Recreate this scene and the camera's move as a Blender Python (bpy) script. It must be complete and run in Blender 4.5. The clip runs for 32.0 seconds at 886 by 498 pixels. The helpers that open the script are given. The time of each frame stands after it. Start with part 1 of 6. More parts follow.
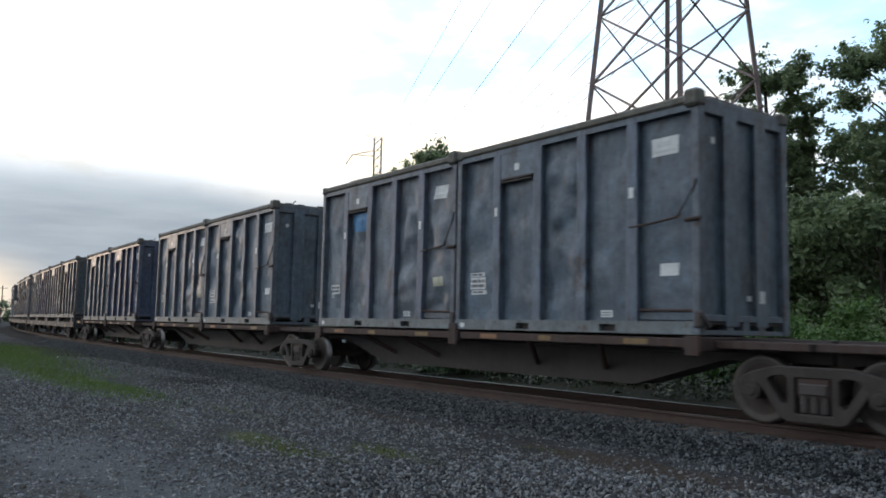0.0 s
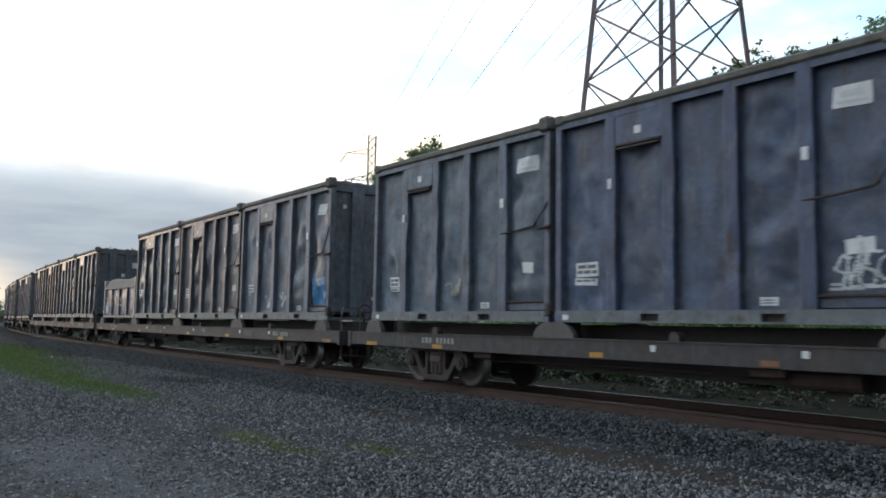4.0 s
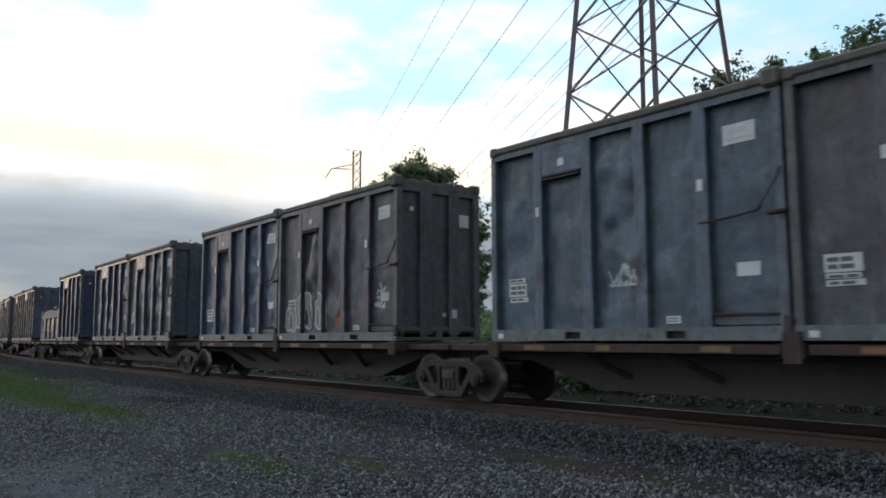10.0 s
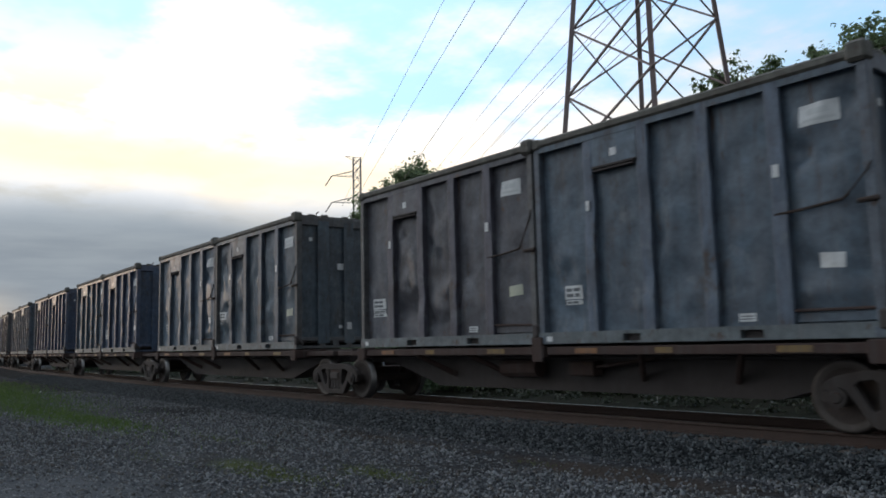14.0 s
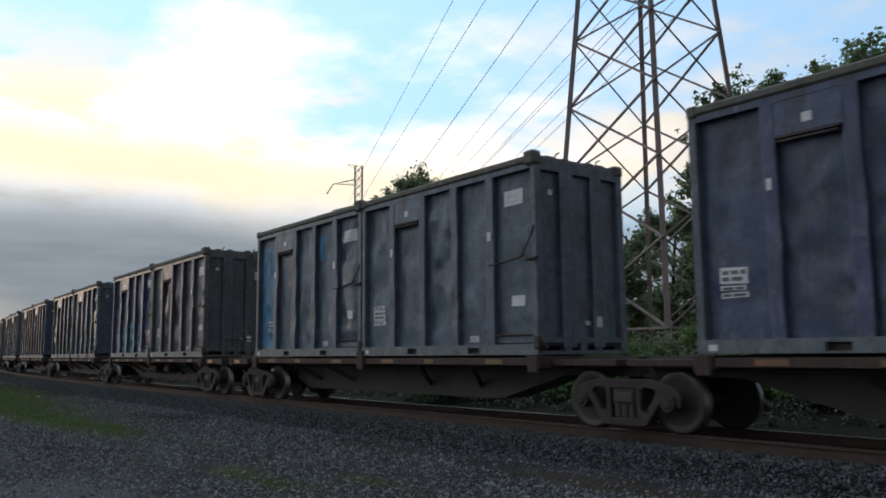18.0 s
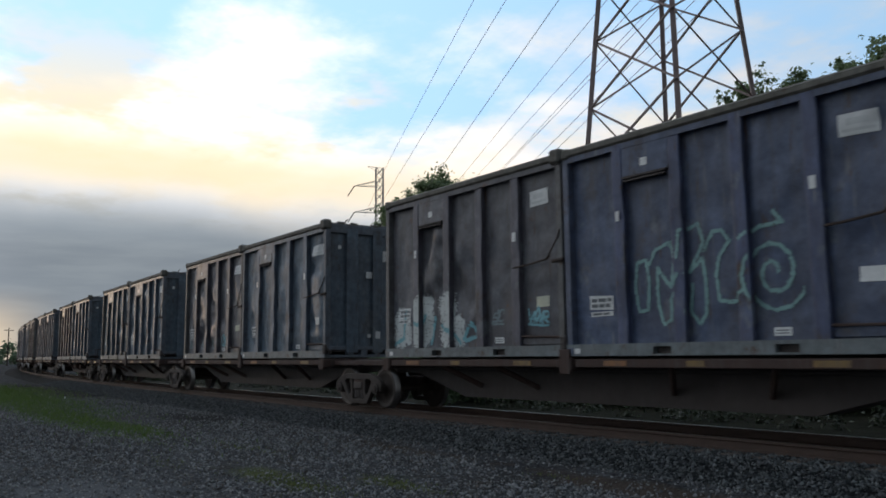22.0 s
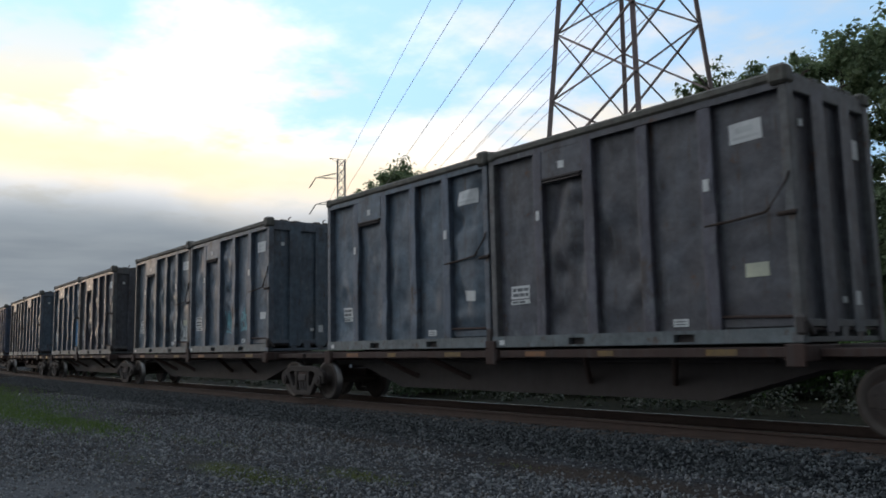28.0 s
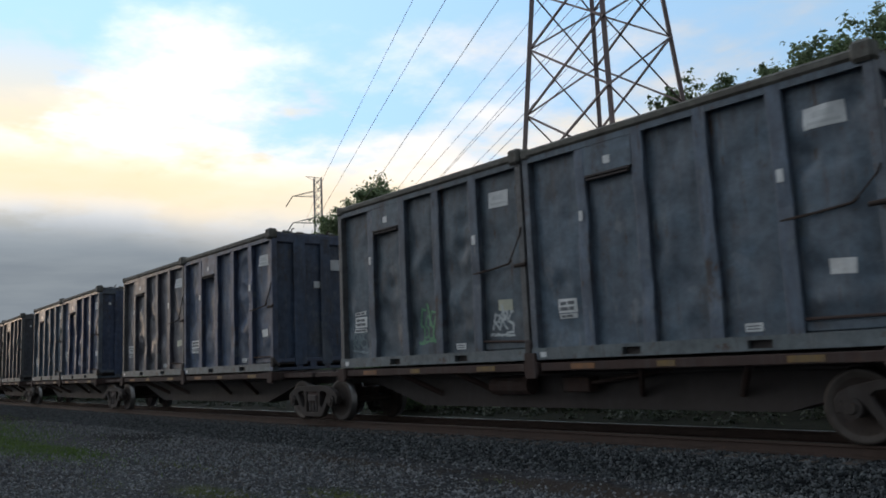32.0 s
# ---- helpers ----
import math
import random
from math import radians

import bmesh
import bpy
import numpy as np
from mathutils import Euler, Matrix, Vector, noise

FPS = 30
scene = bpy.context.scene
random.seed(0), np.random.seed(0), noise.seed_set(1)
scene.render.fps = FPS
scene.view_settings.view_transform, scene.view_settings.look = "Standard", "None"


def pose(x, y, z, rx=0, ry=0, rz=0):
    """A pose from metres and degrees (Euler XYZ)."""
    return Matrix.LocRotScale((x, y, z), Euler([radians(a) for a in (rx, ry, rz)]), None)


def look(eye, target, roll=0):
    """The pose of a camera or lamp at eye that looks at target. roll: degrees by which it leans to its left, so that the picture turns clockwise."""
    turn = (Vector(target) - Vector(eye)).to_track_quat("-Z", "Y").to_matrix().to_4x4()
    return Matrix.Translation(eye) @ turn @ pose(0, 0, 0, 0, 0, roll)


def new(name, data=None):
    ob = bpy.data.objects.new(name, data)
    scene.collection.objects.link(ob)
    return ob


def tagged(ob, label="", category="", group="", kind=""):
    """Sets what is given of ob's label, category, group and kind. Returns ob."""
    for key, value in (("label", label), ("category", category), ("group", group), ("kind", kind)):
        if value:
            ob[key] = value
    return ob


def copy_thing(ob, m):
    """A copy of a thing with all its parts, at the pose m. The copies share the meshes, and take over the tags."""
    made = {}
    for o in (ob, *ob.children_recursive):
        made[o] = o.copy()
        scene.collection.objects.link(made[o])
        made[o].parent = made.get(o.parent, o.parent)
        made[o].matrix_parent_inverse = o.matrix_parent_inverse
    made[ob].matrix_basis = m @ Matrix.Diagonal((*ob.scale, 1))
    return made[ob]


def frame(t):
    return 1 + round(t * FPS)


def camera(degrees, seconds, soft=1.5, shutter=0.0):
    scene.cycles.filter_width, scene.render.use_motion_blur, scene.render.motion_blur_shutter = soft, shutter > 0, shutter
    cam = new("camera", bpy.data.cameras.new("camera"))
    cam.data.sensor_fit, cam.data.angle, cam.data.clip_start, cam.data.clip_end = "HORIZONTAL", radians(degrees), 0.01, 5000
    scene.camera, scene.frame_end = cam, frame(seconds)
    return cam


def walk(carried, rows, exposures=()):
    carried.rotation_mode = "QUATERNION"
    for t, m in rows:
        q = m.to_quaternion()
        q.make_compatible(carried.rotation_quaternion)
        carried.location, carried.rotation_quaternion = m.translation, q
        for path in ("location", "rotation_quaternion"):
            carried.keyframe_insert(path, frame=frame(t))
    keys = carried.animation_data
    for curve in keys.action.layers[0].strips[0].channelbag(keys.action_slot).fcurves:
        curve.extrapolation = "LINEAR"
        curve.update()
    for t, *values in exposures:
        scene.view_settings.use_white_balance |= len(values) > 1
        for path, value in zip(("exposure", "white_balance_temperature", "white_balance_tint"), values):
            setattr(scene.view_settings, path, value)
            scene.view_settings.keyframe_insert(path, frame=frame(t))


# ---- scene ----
# camera: stands on the gravel beside the line, hand-held, turning a little
LENS = 57.2
EYE = (0.0, 0.0, 1.22)
cam = camera(LENS, 32.0, soft=1.7, shutter=0.12)
TURNS = [(0,53.11,5.46,-1.24),(0.5,53.07,5.38,-1.19),(1,53.04,5.26,-1.08),(1.5,53.00,5.17,-1.16),(2,52.95,5.16,-0.99),(2.5,52.92,5.07,-0.87),(3,52.87,5.04,-0.84),(3.5,52.82,5.13,-0.78),(4,52.77,5.32,-0.94),(4.5,52.72,5.35,-1.05),(5.5,52.47,5.78,-0.5),(6.5,52.23,6.17,0.01),(7,52.01,6.27,0.23),(7.5,51.86,6.31,0.39),(8,51.76,6.41,0.05),(8.5,51.73,6.46,-0.06),(9,51.80,6.38,-0.05),(9.5,51.86,6.34,-0.02),(10,51.93,6.30,0.19),(10.5,51.94,6.36,0.26),(11,51.73,6.36,0.09),(11.5,51.45,6.42,0.10),(12,51.41,6.45,1.06),(12.5,51.64,6.48,1.52),(13,51.81,6.53,1.32),(13.5,52.06,6.60,1.47),(14,52.16,6.67,1.26),(14.5,52.22,6.78,1.07),(15.5,52.38,6.95,1.2),(16.5,52.49,7.13,1.34),(17,52.22,7.26,1.03),(17.5,52.10,7.31,0.59),(18,52.11,7.33,0.52),(18.5,52.23,7.40,0.69),(19,52.44,7.53,1.30),(19.5,52.47,7.60,1.42),(20,52.36,7.52,0.97),(20.5,52.41,7.50,0.93),(21,52.96,7.71,0.91),(21.5,53.46,7.64,0.99),(22,53.61,7.44,0.57),(22.5,53.22,7.37,0.14),(23,53.15,7.54,0.18),(23.5,53.23,7.52,0.00),(24,52.92,7.55,0.11),(24.5,52.44,7.63,0.61),(25.5,51.65,7.3,0.85),(26.5,50.94,6.97,1.04),(27,50.84,6.89,1.24),(27.5,50.90,6.89,1.26),(28,51.01,6.83,1.10),(28.5,51.03,6.95,0.90),(29,51.03,7.10,1.18),(29.5,50.99,7.12,0.91),(30,51.01,7.44,1.44),(30.5,50.71,7.63,1.61),(31,50.41,7.77,1.99),(31.5,50.05,7.85,2.53),(32,49.65,7.90,2.52)]
EXPOSURES = [(0, 0.60), (2.0, 0.68), (4.5, 0.70), (7, 0.42), (10, 0.25), (14, 0.08), (18, -0.08), (24, -0.22), (26, -0.2), (28, -0.08), (30, -0.12), (32, -0.2)]
walk(cam, [(t, pose(*EYE, 90 + p, r, y)) for t, y, p, r in TURNS], EXPOSURES)

# ---- sky and sun: a low sun behind broken evening cloud, to the west along the line ----
SUN_AZ, SUN_EL = 189.0, 5.0          # degrees, counted from +x towards +y


def build_sky():
    world = bpy.data.worlds.new("evening_sky")
    scene.world = world
    world.use_nodes = True
    nt = world.node_tree
    nt.nodes.clear()
    N, L = nt.nodes.new, nt.links.new

    def math_(op, a, b=0.0, c=None, clamp=False):
        n = N("ShaderNodeMath")
        n.operation, n.use_clamp = op, clamp
        for i, v in enumerate((a, b) if c is None else (a, b, c)):
            if isinstance(v, (int, float)):
                n.inputs[i].default_value = v
            else:
                L(v, n.inputs[i])
        return n.outputs[0]

    def smooth(v, lo, hi):
        n = N("ShaderNodeMapRange")
        n.interpolation_type = "SMOOTHSTEP"
        L(v, n.inputs[0])
        n.inputs[1].default_value, n.inputs[2].default_value = lo, hi
        return n.outputs[0]

    def mix(f, a, b):
        n = N("ShaderNodeMix")
        n.data_type = "RGBA"
        if isinstance(f, (int, float)):
            n.inputs[0].default_value = f
        else:
            L(f, n.inputs[0])
        for i, v in ((6, a), (7, b)):
            if isinstance(v, tuple):
                n.inputs[i].default_value = (*v, 1)
            else:
                L(v, n.inputs[i])
        return n.outputs[2]

    def scale(col, k):
        n = N("ShaderNodeVectorMath")
        n.operation = "SCALE"
        if isinstance(col, tuple):
            n.inputs[0].default_value = col
        else:
            L(col, n.inputs[0])
        if isinstance(k, (int, float)):
            n.inputs[3].default_value = k
        else:
            L(k, n.inputs[3])
        return n.outputs[0]

    def fbm(vec, size, detail, rough, offset):
        m = N("ShaderNodeVectorMath")
        m.operation = "ADD"
        L(vec, m.inputs[0])
        m.inputs[1].default_value = offset
        n = N("ShaderNodeTexNoise")
        n.inputs["Scale"].default_value = size
        n.inputs["Detail"].default_value = detail
        n.inputs["Roughness"].default_value = rough
        L(m.outputs[0], n.inputs["Vector"])
        return n.outputs["Fac"]

    sky = N("ShaderNodeTexSky")
    sky.sky_type, sky.sun_disc = "NISHITA", False
    sky.sun_elevation, sky.sun_rotation = radians(SUN_EL), radians(90 - SUN_AZ)
    sky.air_density, sky.dust_density, sky.ozone_density = 1.0, 0.6, 2.0
    tc = N("ShaderNodeTexCoord")
    d = tc.outputs["Generated"]
    sep = N("ShaderNodeSeparateXYZ")
    L(d, sep.inputs[0])
    x, y, z = sep.outputs
    # nearness to the sun, 0 to 1
    s = Vector((math.cos(radians(SUN_AZ)), math.sin(radians(SUN_AZ)), 0.12)).normalized()
    dot = N("ShaderNodeVectorMath")
    dot.operation = "DOT_PRODUCT"
    L(d, dot.inputs[0])
    dot.inputs[1].default_value = s
    near_sun = smooth(dot.outputs["Value"], 0.20, 0.95)
    # cloud layer: directions cast onto a plane high above
    zc = math_("ADD", math_("MAXIMUM", z, 0.0), 0.10)
    plane = N("ShaderNodeCombineXYZ")
    L(math_("DIVIDE", x, zc), plane.inputs[0])
    L(math_("DIVIDE", y, zc), plane.inputs[1])
    pv = plane.outputs[0]
    big = fbm(pv, 0.62, 7.0, 0.55, (3.7, 1.4, 0.0))
    fine = fbm(pv, 2.4, 8.0, 0.6, (0.3, 5.1, 2.0))
    dens = math_("ADD", math_("MULTIPLY", big, 0.75), math_("MULTIPLY", fine, 0.25))
    # thicker towards the sun and low down, breaking up overhead and to the north
    az = math_("ARCTAN2", y, math_("MULTIPLY", x, -1.0))
    dens = math_("ADD", dens, math_("MULTIPLY", near_sun, 0.13))
    dens = math_("SUBTRACT", dens, math_("MULTIPLY", smooth(az, 0.6, 1.1), 0.03))
    dens = math_("SUBTRACT", dens, math_("MULTIPLY", smooth(z, 0.36, 0.47), 0.13))
    # an opening high in the west
    gap = N("ShaderNodeVectorMath")
    gap.operation = "DOT_PRODUCT"
    L(d, gap.inputs[0])
    gap.inputs[1].default_value = Vector((-0.91, 0.13, 0.40)).normalized()
    dens = math_("SUBTRACT", dens, math_("MULTIPLY", smooth(gap.outputs["Value"], 0.984, 0.998), 0.14))
    # closed grey cloud added unseen overhead, south and east, darker away from the sunset
    away = math_("MAXIMUM", smooth(y, 0.20, -0.25), math_("MAXIMUM", smooth(x, -0.05, 0.35), smooth(z, 0.48, 0.62)))
    dens = math_("ADD", dens, math_("MULTIPLY", away, 0.13))
    cover = smooth(dens, 0.47, 0.60)
    lit = math_("ADD", 0.70, math_("MULTIPLY", near_sun, 0.70))
    blue = mix(0.80, scale(sky.outputs[0], 0.10), scale((0.44, 0.70, 1.0), math_("ADD", 1.10, math_("MULTIPLY", near_sun, 0.45))))
    cream = mix(smooth(fine, 0.40, 0.62), (1.0, 0.90, 0.78), (1.0, 0.97, 0.96))
    out = mix(cover, blue, scale(cream, lit))
    # yellow, thinner places in the bright cloud
    gold = math_("MULTIPLY", smooth(fbm(pv, 1.5, 5.0, 0.6, (7.0, 2.0, 1.0)), 0.52, 0.66), math_("MULTIPLY", near_sun, smooth(z, 0.43, 0.26)))
    out = mix(math_("MULTIPLY", gold, 0.9), out, (1.08, 0.92, 0.66))
    # the grey bank of cloud on the western horizon, lower towards the north
    wob = math_("MULTIPLY", math_("SUBTRACT", fbm(d, 5.0, 5.0, 0.55, (1.0, 2.0, 3.0)), 0.5), 0.035)
    # out of view in the south-west the bank is raised to darken far cars
    top = math_("ADD", math_("SUBTRACT", 0.238, math_("MULTIPLY", math_("MAXIMUM", az, 0.0), 0.055)), math_("ADD", wob, math_("MULTIPLY", smooth(az, -0.04, -0.45), 0.30)))
    rel = math_("SUBTRACT", z, top)
    bank = smooth(rel, 0.02, -0.085)
    streak = N("ShaderNodeTexNoise")
    sv = N("ShaderNodeVectorMath")
    sv.operation = "MULTIPLY"
    L(d, sv.inputs[0])
    sv.inputs[1].default_value = (2.0, 2.0, 15.0)
    L(sv.outputs[0], streak.inputs["Vector"])
    streak.inputs["Detail"].default_value = 5.0
    bankcol = mix(smooth(streak.outputs["Fac"], 0.30, 0.75), (0.232, 0.268, 0.308), (0.278, 0.316, 0.352))
    bankcol = mix(smooth(z, 0.11, 0.21), bankcol, (0.455, 0.515, 0.57))
    # glow under the bank, close to the sun
    low = math_("MULTIPLY", smooth(z, 0.085, 0.005), smooth(dot.outputs["Value"], 0.93, 0.985))
    bankcol = mix(low, bankcol, (1.6, 1.15, 0.62))
    rim = math_("MULTIPLY", math_("MULTIPLY", smooth(rel, -0.05, -0.01), smooth(rel, 0.05, 0.0)), near_sun)
    out = mix(bank, out, bankcol)
    out = mix(math_("MULTIPLY", rim, 0.8), out, (1.08, 0.88, 0.56))
    # the unseen eastern sky is dimmed further to lower the fill light
    dim = math_("ADD", math_("MULTIPLY", smooth(x, -0.05, 0.35), 0.45), math_("MULTIPLY", away, 0.10))
    out = scale(mix(math_("MULTIPLY", away, 0.5), out, scale((0.93, 0.965, 1.05), lit)), math_("SUBTRACT", 1.0, dim))
    bg = N("ShaderNodeBackground")
    L(out, bg.inputs[0])
    bg.inputs[1].default_value = 1.12
    wo = N("ShaderNodeOutputWorld")
    L(bg.outputs[0], wo.inputs[0])


build_sky()
sun = new("sun", bpy.data.lights.new("sun", "SUN"))
sun.data.energy, sun.data.angle, sun.data.color = 0.10, radians(6), (1.0, 0.70, 0.44)
sun.matrix_world = look((0, 0, 0), (-math.cos(radians(SUN_AZ)), -math.sin(radians(SUN_AZ)), -math.tan(radians(SUN_EL))))

GROUND_Z = -0.45     # the gravel lies below the rail tops


# ---- materials ----
def surface(name, base, second=None, rough=0.7, metal=0.0, size=3.0, stretch=(1, 1, 1), rust=0.0, rustcol=(0.12, 0.065, 0.038), bump=0.15, grain=60.0,
            dirt=0.0, dirtcol=(0.080, 0.080, 0.079), spots=0.0, vary=0.0, dents=0.0, spec=0.4, scrape=0.0):
    """A painted, metal, stone or wood surface: two tones at a large scale, grain, rust patches, dirt streaks and relief."""
    m = bpy.data.materials.new(name)
    m.use_nodes = True
    nt = m.node_tree
    N, L = nt.nodes.new, nt.links.new
    bsdf = nt.nodes["Principled BSDF"]
    tc = N("ShaderNodeTexCoord")
    mp = N("ShaderNodeMapping")
    mp.inputs["Scale"].default_value = stretch
    L(tc.outputs["Object"], mp.inputs[0])

    def noise_(sc, det=6.0, rg=0.6, vec=None):
        n = N("ShaderNodeTexNoise")
        n.inputs["Scale"].default_value, n.inputs["Detail"].default_value, n.inputs["Roughness"].default_value = sc, det, rg
        L(vec or mp.outputs[0], n.inputs["Vector"])
        return n.outputs["Fac"]

    def ramp(v, lo, hi):
        n = N("ShaderNodeMapRange")
        n.interpolation_type = "SMOOTHSTEP"
        L(v, n.inputs[0])
        n.inputs[1].default_value, n.inputs[2].default_value = lo, hi
        return n.outputs[0]

    def mix(f, a, b, k=1.0):
        n = N("ShaderNodeMix")
        n.data_type = "RGBA"
        q = N("ShaderNodeMath")
        q.operation = "MULTIPLY"
        L(f, q.inputs[0])
        q.inputs[1].default_value = k
        L(q.outputs[0], n.inputs[0])
        for i, v in ((6, a), (7, b)):
            if isinstance(v, tuple):
                n.inputs[i].default_value = (*v, 1)
            else:
                L(v, n.inputs[i])
        return n.outputs[2]

    second = second or tuple(c * 0.7 for c in base)
    col = mix(ramp(noise_(size), 0.32, 0.68), base, second, 0.75)
    fine = noise_(grain, 4.0, 0.7)
    col = mix(ramp(fine, 0.3, 0.8), col, tuple(c * 0.75 for c in base), 0.5)
    if dirt:
        st = N("ShaderNodeMapping")
        st.inputs["Scale"].default_value = (5.0, 5.0, 0.45)
        L(tc.outputs["Object"], st.inputs[0])
        col = mix(ramp(noise_(1.6, 7.0, 0.65, st.outputs[0]), 0.45, 0.75), col, dirtcol, dirt)
    if scrape:
        # mottled fading at arm's length, and pale scrapes
        hv = N("ShaderNodeHueSaturation")
        mm = N("ShaderNodeMapRange")
        L(noise_(5.5, 8.0, 0.7), mm.inputs[0])
        mm.inputs[1].default_value, mm.inputs[2].default_value, mm.inputs[3].default_value, mm.inputs[4].default_value = 0.3, 0.72, 1.25, 0.62
        L(mm.outputs[0], hv.inputs["Value"])
        L(col, hv.inputs["Color"])
        col = hv.outputs[0]
        sm = N("ShaderNodeMapping")
        sm.inputs["Scale"].default_value, sm.inputs["Rotation"].default_value = (1.2, 1.2, 9.0), (0, 0.5, 0)
        L(tc.outputs["Object"], sm.inputs[0])
        col = mix(ramp(noise_(2.2, 8.0, 0.75, sm.outputs[0]), 0.64, 0.72), col, (0.24, 0.26, 0.27), scrape)
        # worn patches with ragged edges: pale, chalked ones and dull brown ones
        for off, lo, tint, k in (((3.0, 1.0, 8.0), 0.55, (0.20, 0.225, 0.23), 0.55), ((9.0, 4.0, 2.0), 0.55, (0.072, 0.062, 0.056), 0.9)):
            pm = N("ShaderNodeMapping")
            pm.inputs["Location"].default_value, pm.inputs["Scale"].default_value = off, (1.0, 1.0, 0.7)
            L(tc.outputs["Object"], pm.inputs[0])
            col = mix(ramp(noise_(1.1, 10.0, 0.72, pm.outputs[0]), lo, lo + 0.09), col, tint, scrape * k)
        # runs of chalked paint and of rust down the sheet
        vm = N("ShaderNodeMapping")
        vm.inputs["Scale"].default_value = (9.0, 9.0, 0.7)
        L(tc.outputs["Object"], vm.inputs[0])
        col = mix(ramp(noise_(1.5, 6.0, 0.6, vm.outputs[0]), 0.60, 0.72), col, (0.19, 0.20, 0.21), scrape)
        vr = N("ShaderNodeMapping")
        vr.inputs["Scale"].default_value, vr.inputs["Location"].default_value = (11.0, 11.0, 0.9), (4.0, 7.0, 2.0)
        L(tc.outputs["Object"], vr.inputs[0])
        col = mix(ramp(noise_(1.3, 7.0, 0.65, vr.outputs[0]), 0.60, 0.70), col, (0.085, 0.060, 0.045), min(1.0, scrape * 1.6))
    r_out = None
    if rust:
        rf = ramp(noise_(size * 2.1, 8.0, 0.7), 0.72 - rust * 0.35, 0.80 - rust * 0.25)
        col = mix(rf, col, rustcol, 0.9)
        r_out = rf
    if spots:
        col = mix(ramp(noise_(size * 1.3, 3.0, 0.5), 0.66, 0.72), col, (0.32, 0.34, 0.36), spots)
    if vary:
        oi = N("ShaderNodeObjectInfo")
        hs = N("ShaderNodeHueSaturation")
        mr = N("ShaderNodeMapRange")
        L(oi.outputs["Random"], mr.inputs[0])
        mr.inputs[3].default_value, mr.inputs[4].default_value = 1 - vary, 1 + vary
        L(mr.outputs[0], hs.inputs["Value"])
        L(col, hs.inputs["Color"])
        col = hs.outputs[0]
    L(col, bsdf.inputs["Base Color"])
    rr = N("ShaderNodeMapRange")
    L(noise_(size * 4), rr.inputs[0])
    rr.inputs[3].default_value, rr.inputs[4].default_value = max(rough - 0.15, 0.05), min(rough + 0.15, 1.0)
    L(rr.outputs[0], bsdf.inputs["Roughness"])
    bsdf.inputs["Specular IOR Level"].default_value = spec
    bsdf.inputs["Metallic"].default_value = metal
    if bump:
        b = N("ShaderNodeBump")
        b.inputs["Strength"].default_value, b.inputs["Distance"].default_value = bump, 0.02
        L(fine, b.inputs["Height"])
        if dents:
            b2 = N("ShaderNodeBump")
            b2.inputs["Strength"].default_value, b2.inputs["Distance"].default_value = dents, 0.08
            L(noise_(2.0, 1.0, 0.4), b2.inputs["Height"])
            L(b2.outputs[0], b.inputs["Normal"])
        L(b.outputs[0], bsdf.inputs["Normal"])
    return m


def leaf_material(name, dark, light, back=0.35):
    m = bpy.data.materials.new(name)
    m.use_nodes = True
    nt = m.node_tree
    N, L = nt.nodes.new, nt.links.new
    bsdf = nt.nodes["Principled BSDF"]
    g = N("ShaderNodeNewGeometry")
    mx = N("ShaderNodeMix")
    mx.data_type = "RGBA"
    L(g.outputs["Random Per Island"], mx.inputs[0])
    mx.inputs[6].default_value, mx.inputs[7].default_value = (*dark, 1), (*light, 1)
    L(mx.outputs[2], bsdf.inputs["Base Color"])
    bsdf.inputs["Roughness"].default_value = 0.5
    bsdf.inputs["Specular IOR Level"].default_value = 0.5
    tr = N("ShaderNodeBsdfTranslucent")
    L(mx.outputs[2], tr.inputs[0])
    ms = N("ShaderNodeMixShader")
    ms.inputs[0].default_value = back
    L(bsdf.outputs[0], ms.inputs[1])
    L(tr.outputs[0], ms.inputs[2])
    L(ms.outputs[0], nt.nodes["Material Output"].inputs[0])
    return m


def stone_material(name, tones, rough=0.75):
    """Loose stones: a tone for each stone."""
    m = bpy.data.materials.new(name)
    m.use_nodes = True
    nt = m.node_tree
    N, L = nt.nodes.new, nt.links.new
    g = N("ShaderNodeNewGeometry")
    r = N("ShaderNodeValToRGB")
    r.color_ramp.interpolation = "CONSTANT"
    for i, c in enumerate(tones):
        e = r.color_ramp.elements[0] if i == 0 else r.color_ramp.elements[1] if i == 1 else r.color_ramp.elements.new(0.5)
        e.position, e.color = i / len(tones), (*c, 1)
    L(g.outputs["Random Per Island"], r.inputs[0])
    tx = N("ShaderNodeTexNoise")
    tx.inputs["Scale"].default_value = 40
    tc = N("ShaderNodeTexCoord")
    L(tc.outputs["Object"], tx.inputs["Vector"])
    mx = N("ShaderNodeMix")
    mx.data_type, mx.blend_type = "RGBA", "MULTIPLY"
    mx.inputs[0].default_value = 0.25
    L(r.outputs[0], mx.inputs[6])
    L(tx.outputs["Color"], mx.inputs[7])
    L(mx.outputs[2], nt.nodes["Principled BSDF"].inputs["Base Color"])
    nt.nodes["Principled BSDF"].inputs["Roughness"].default_value = rough
    return m


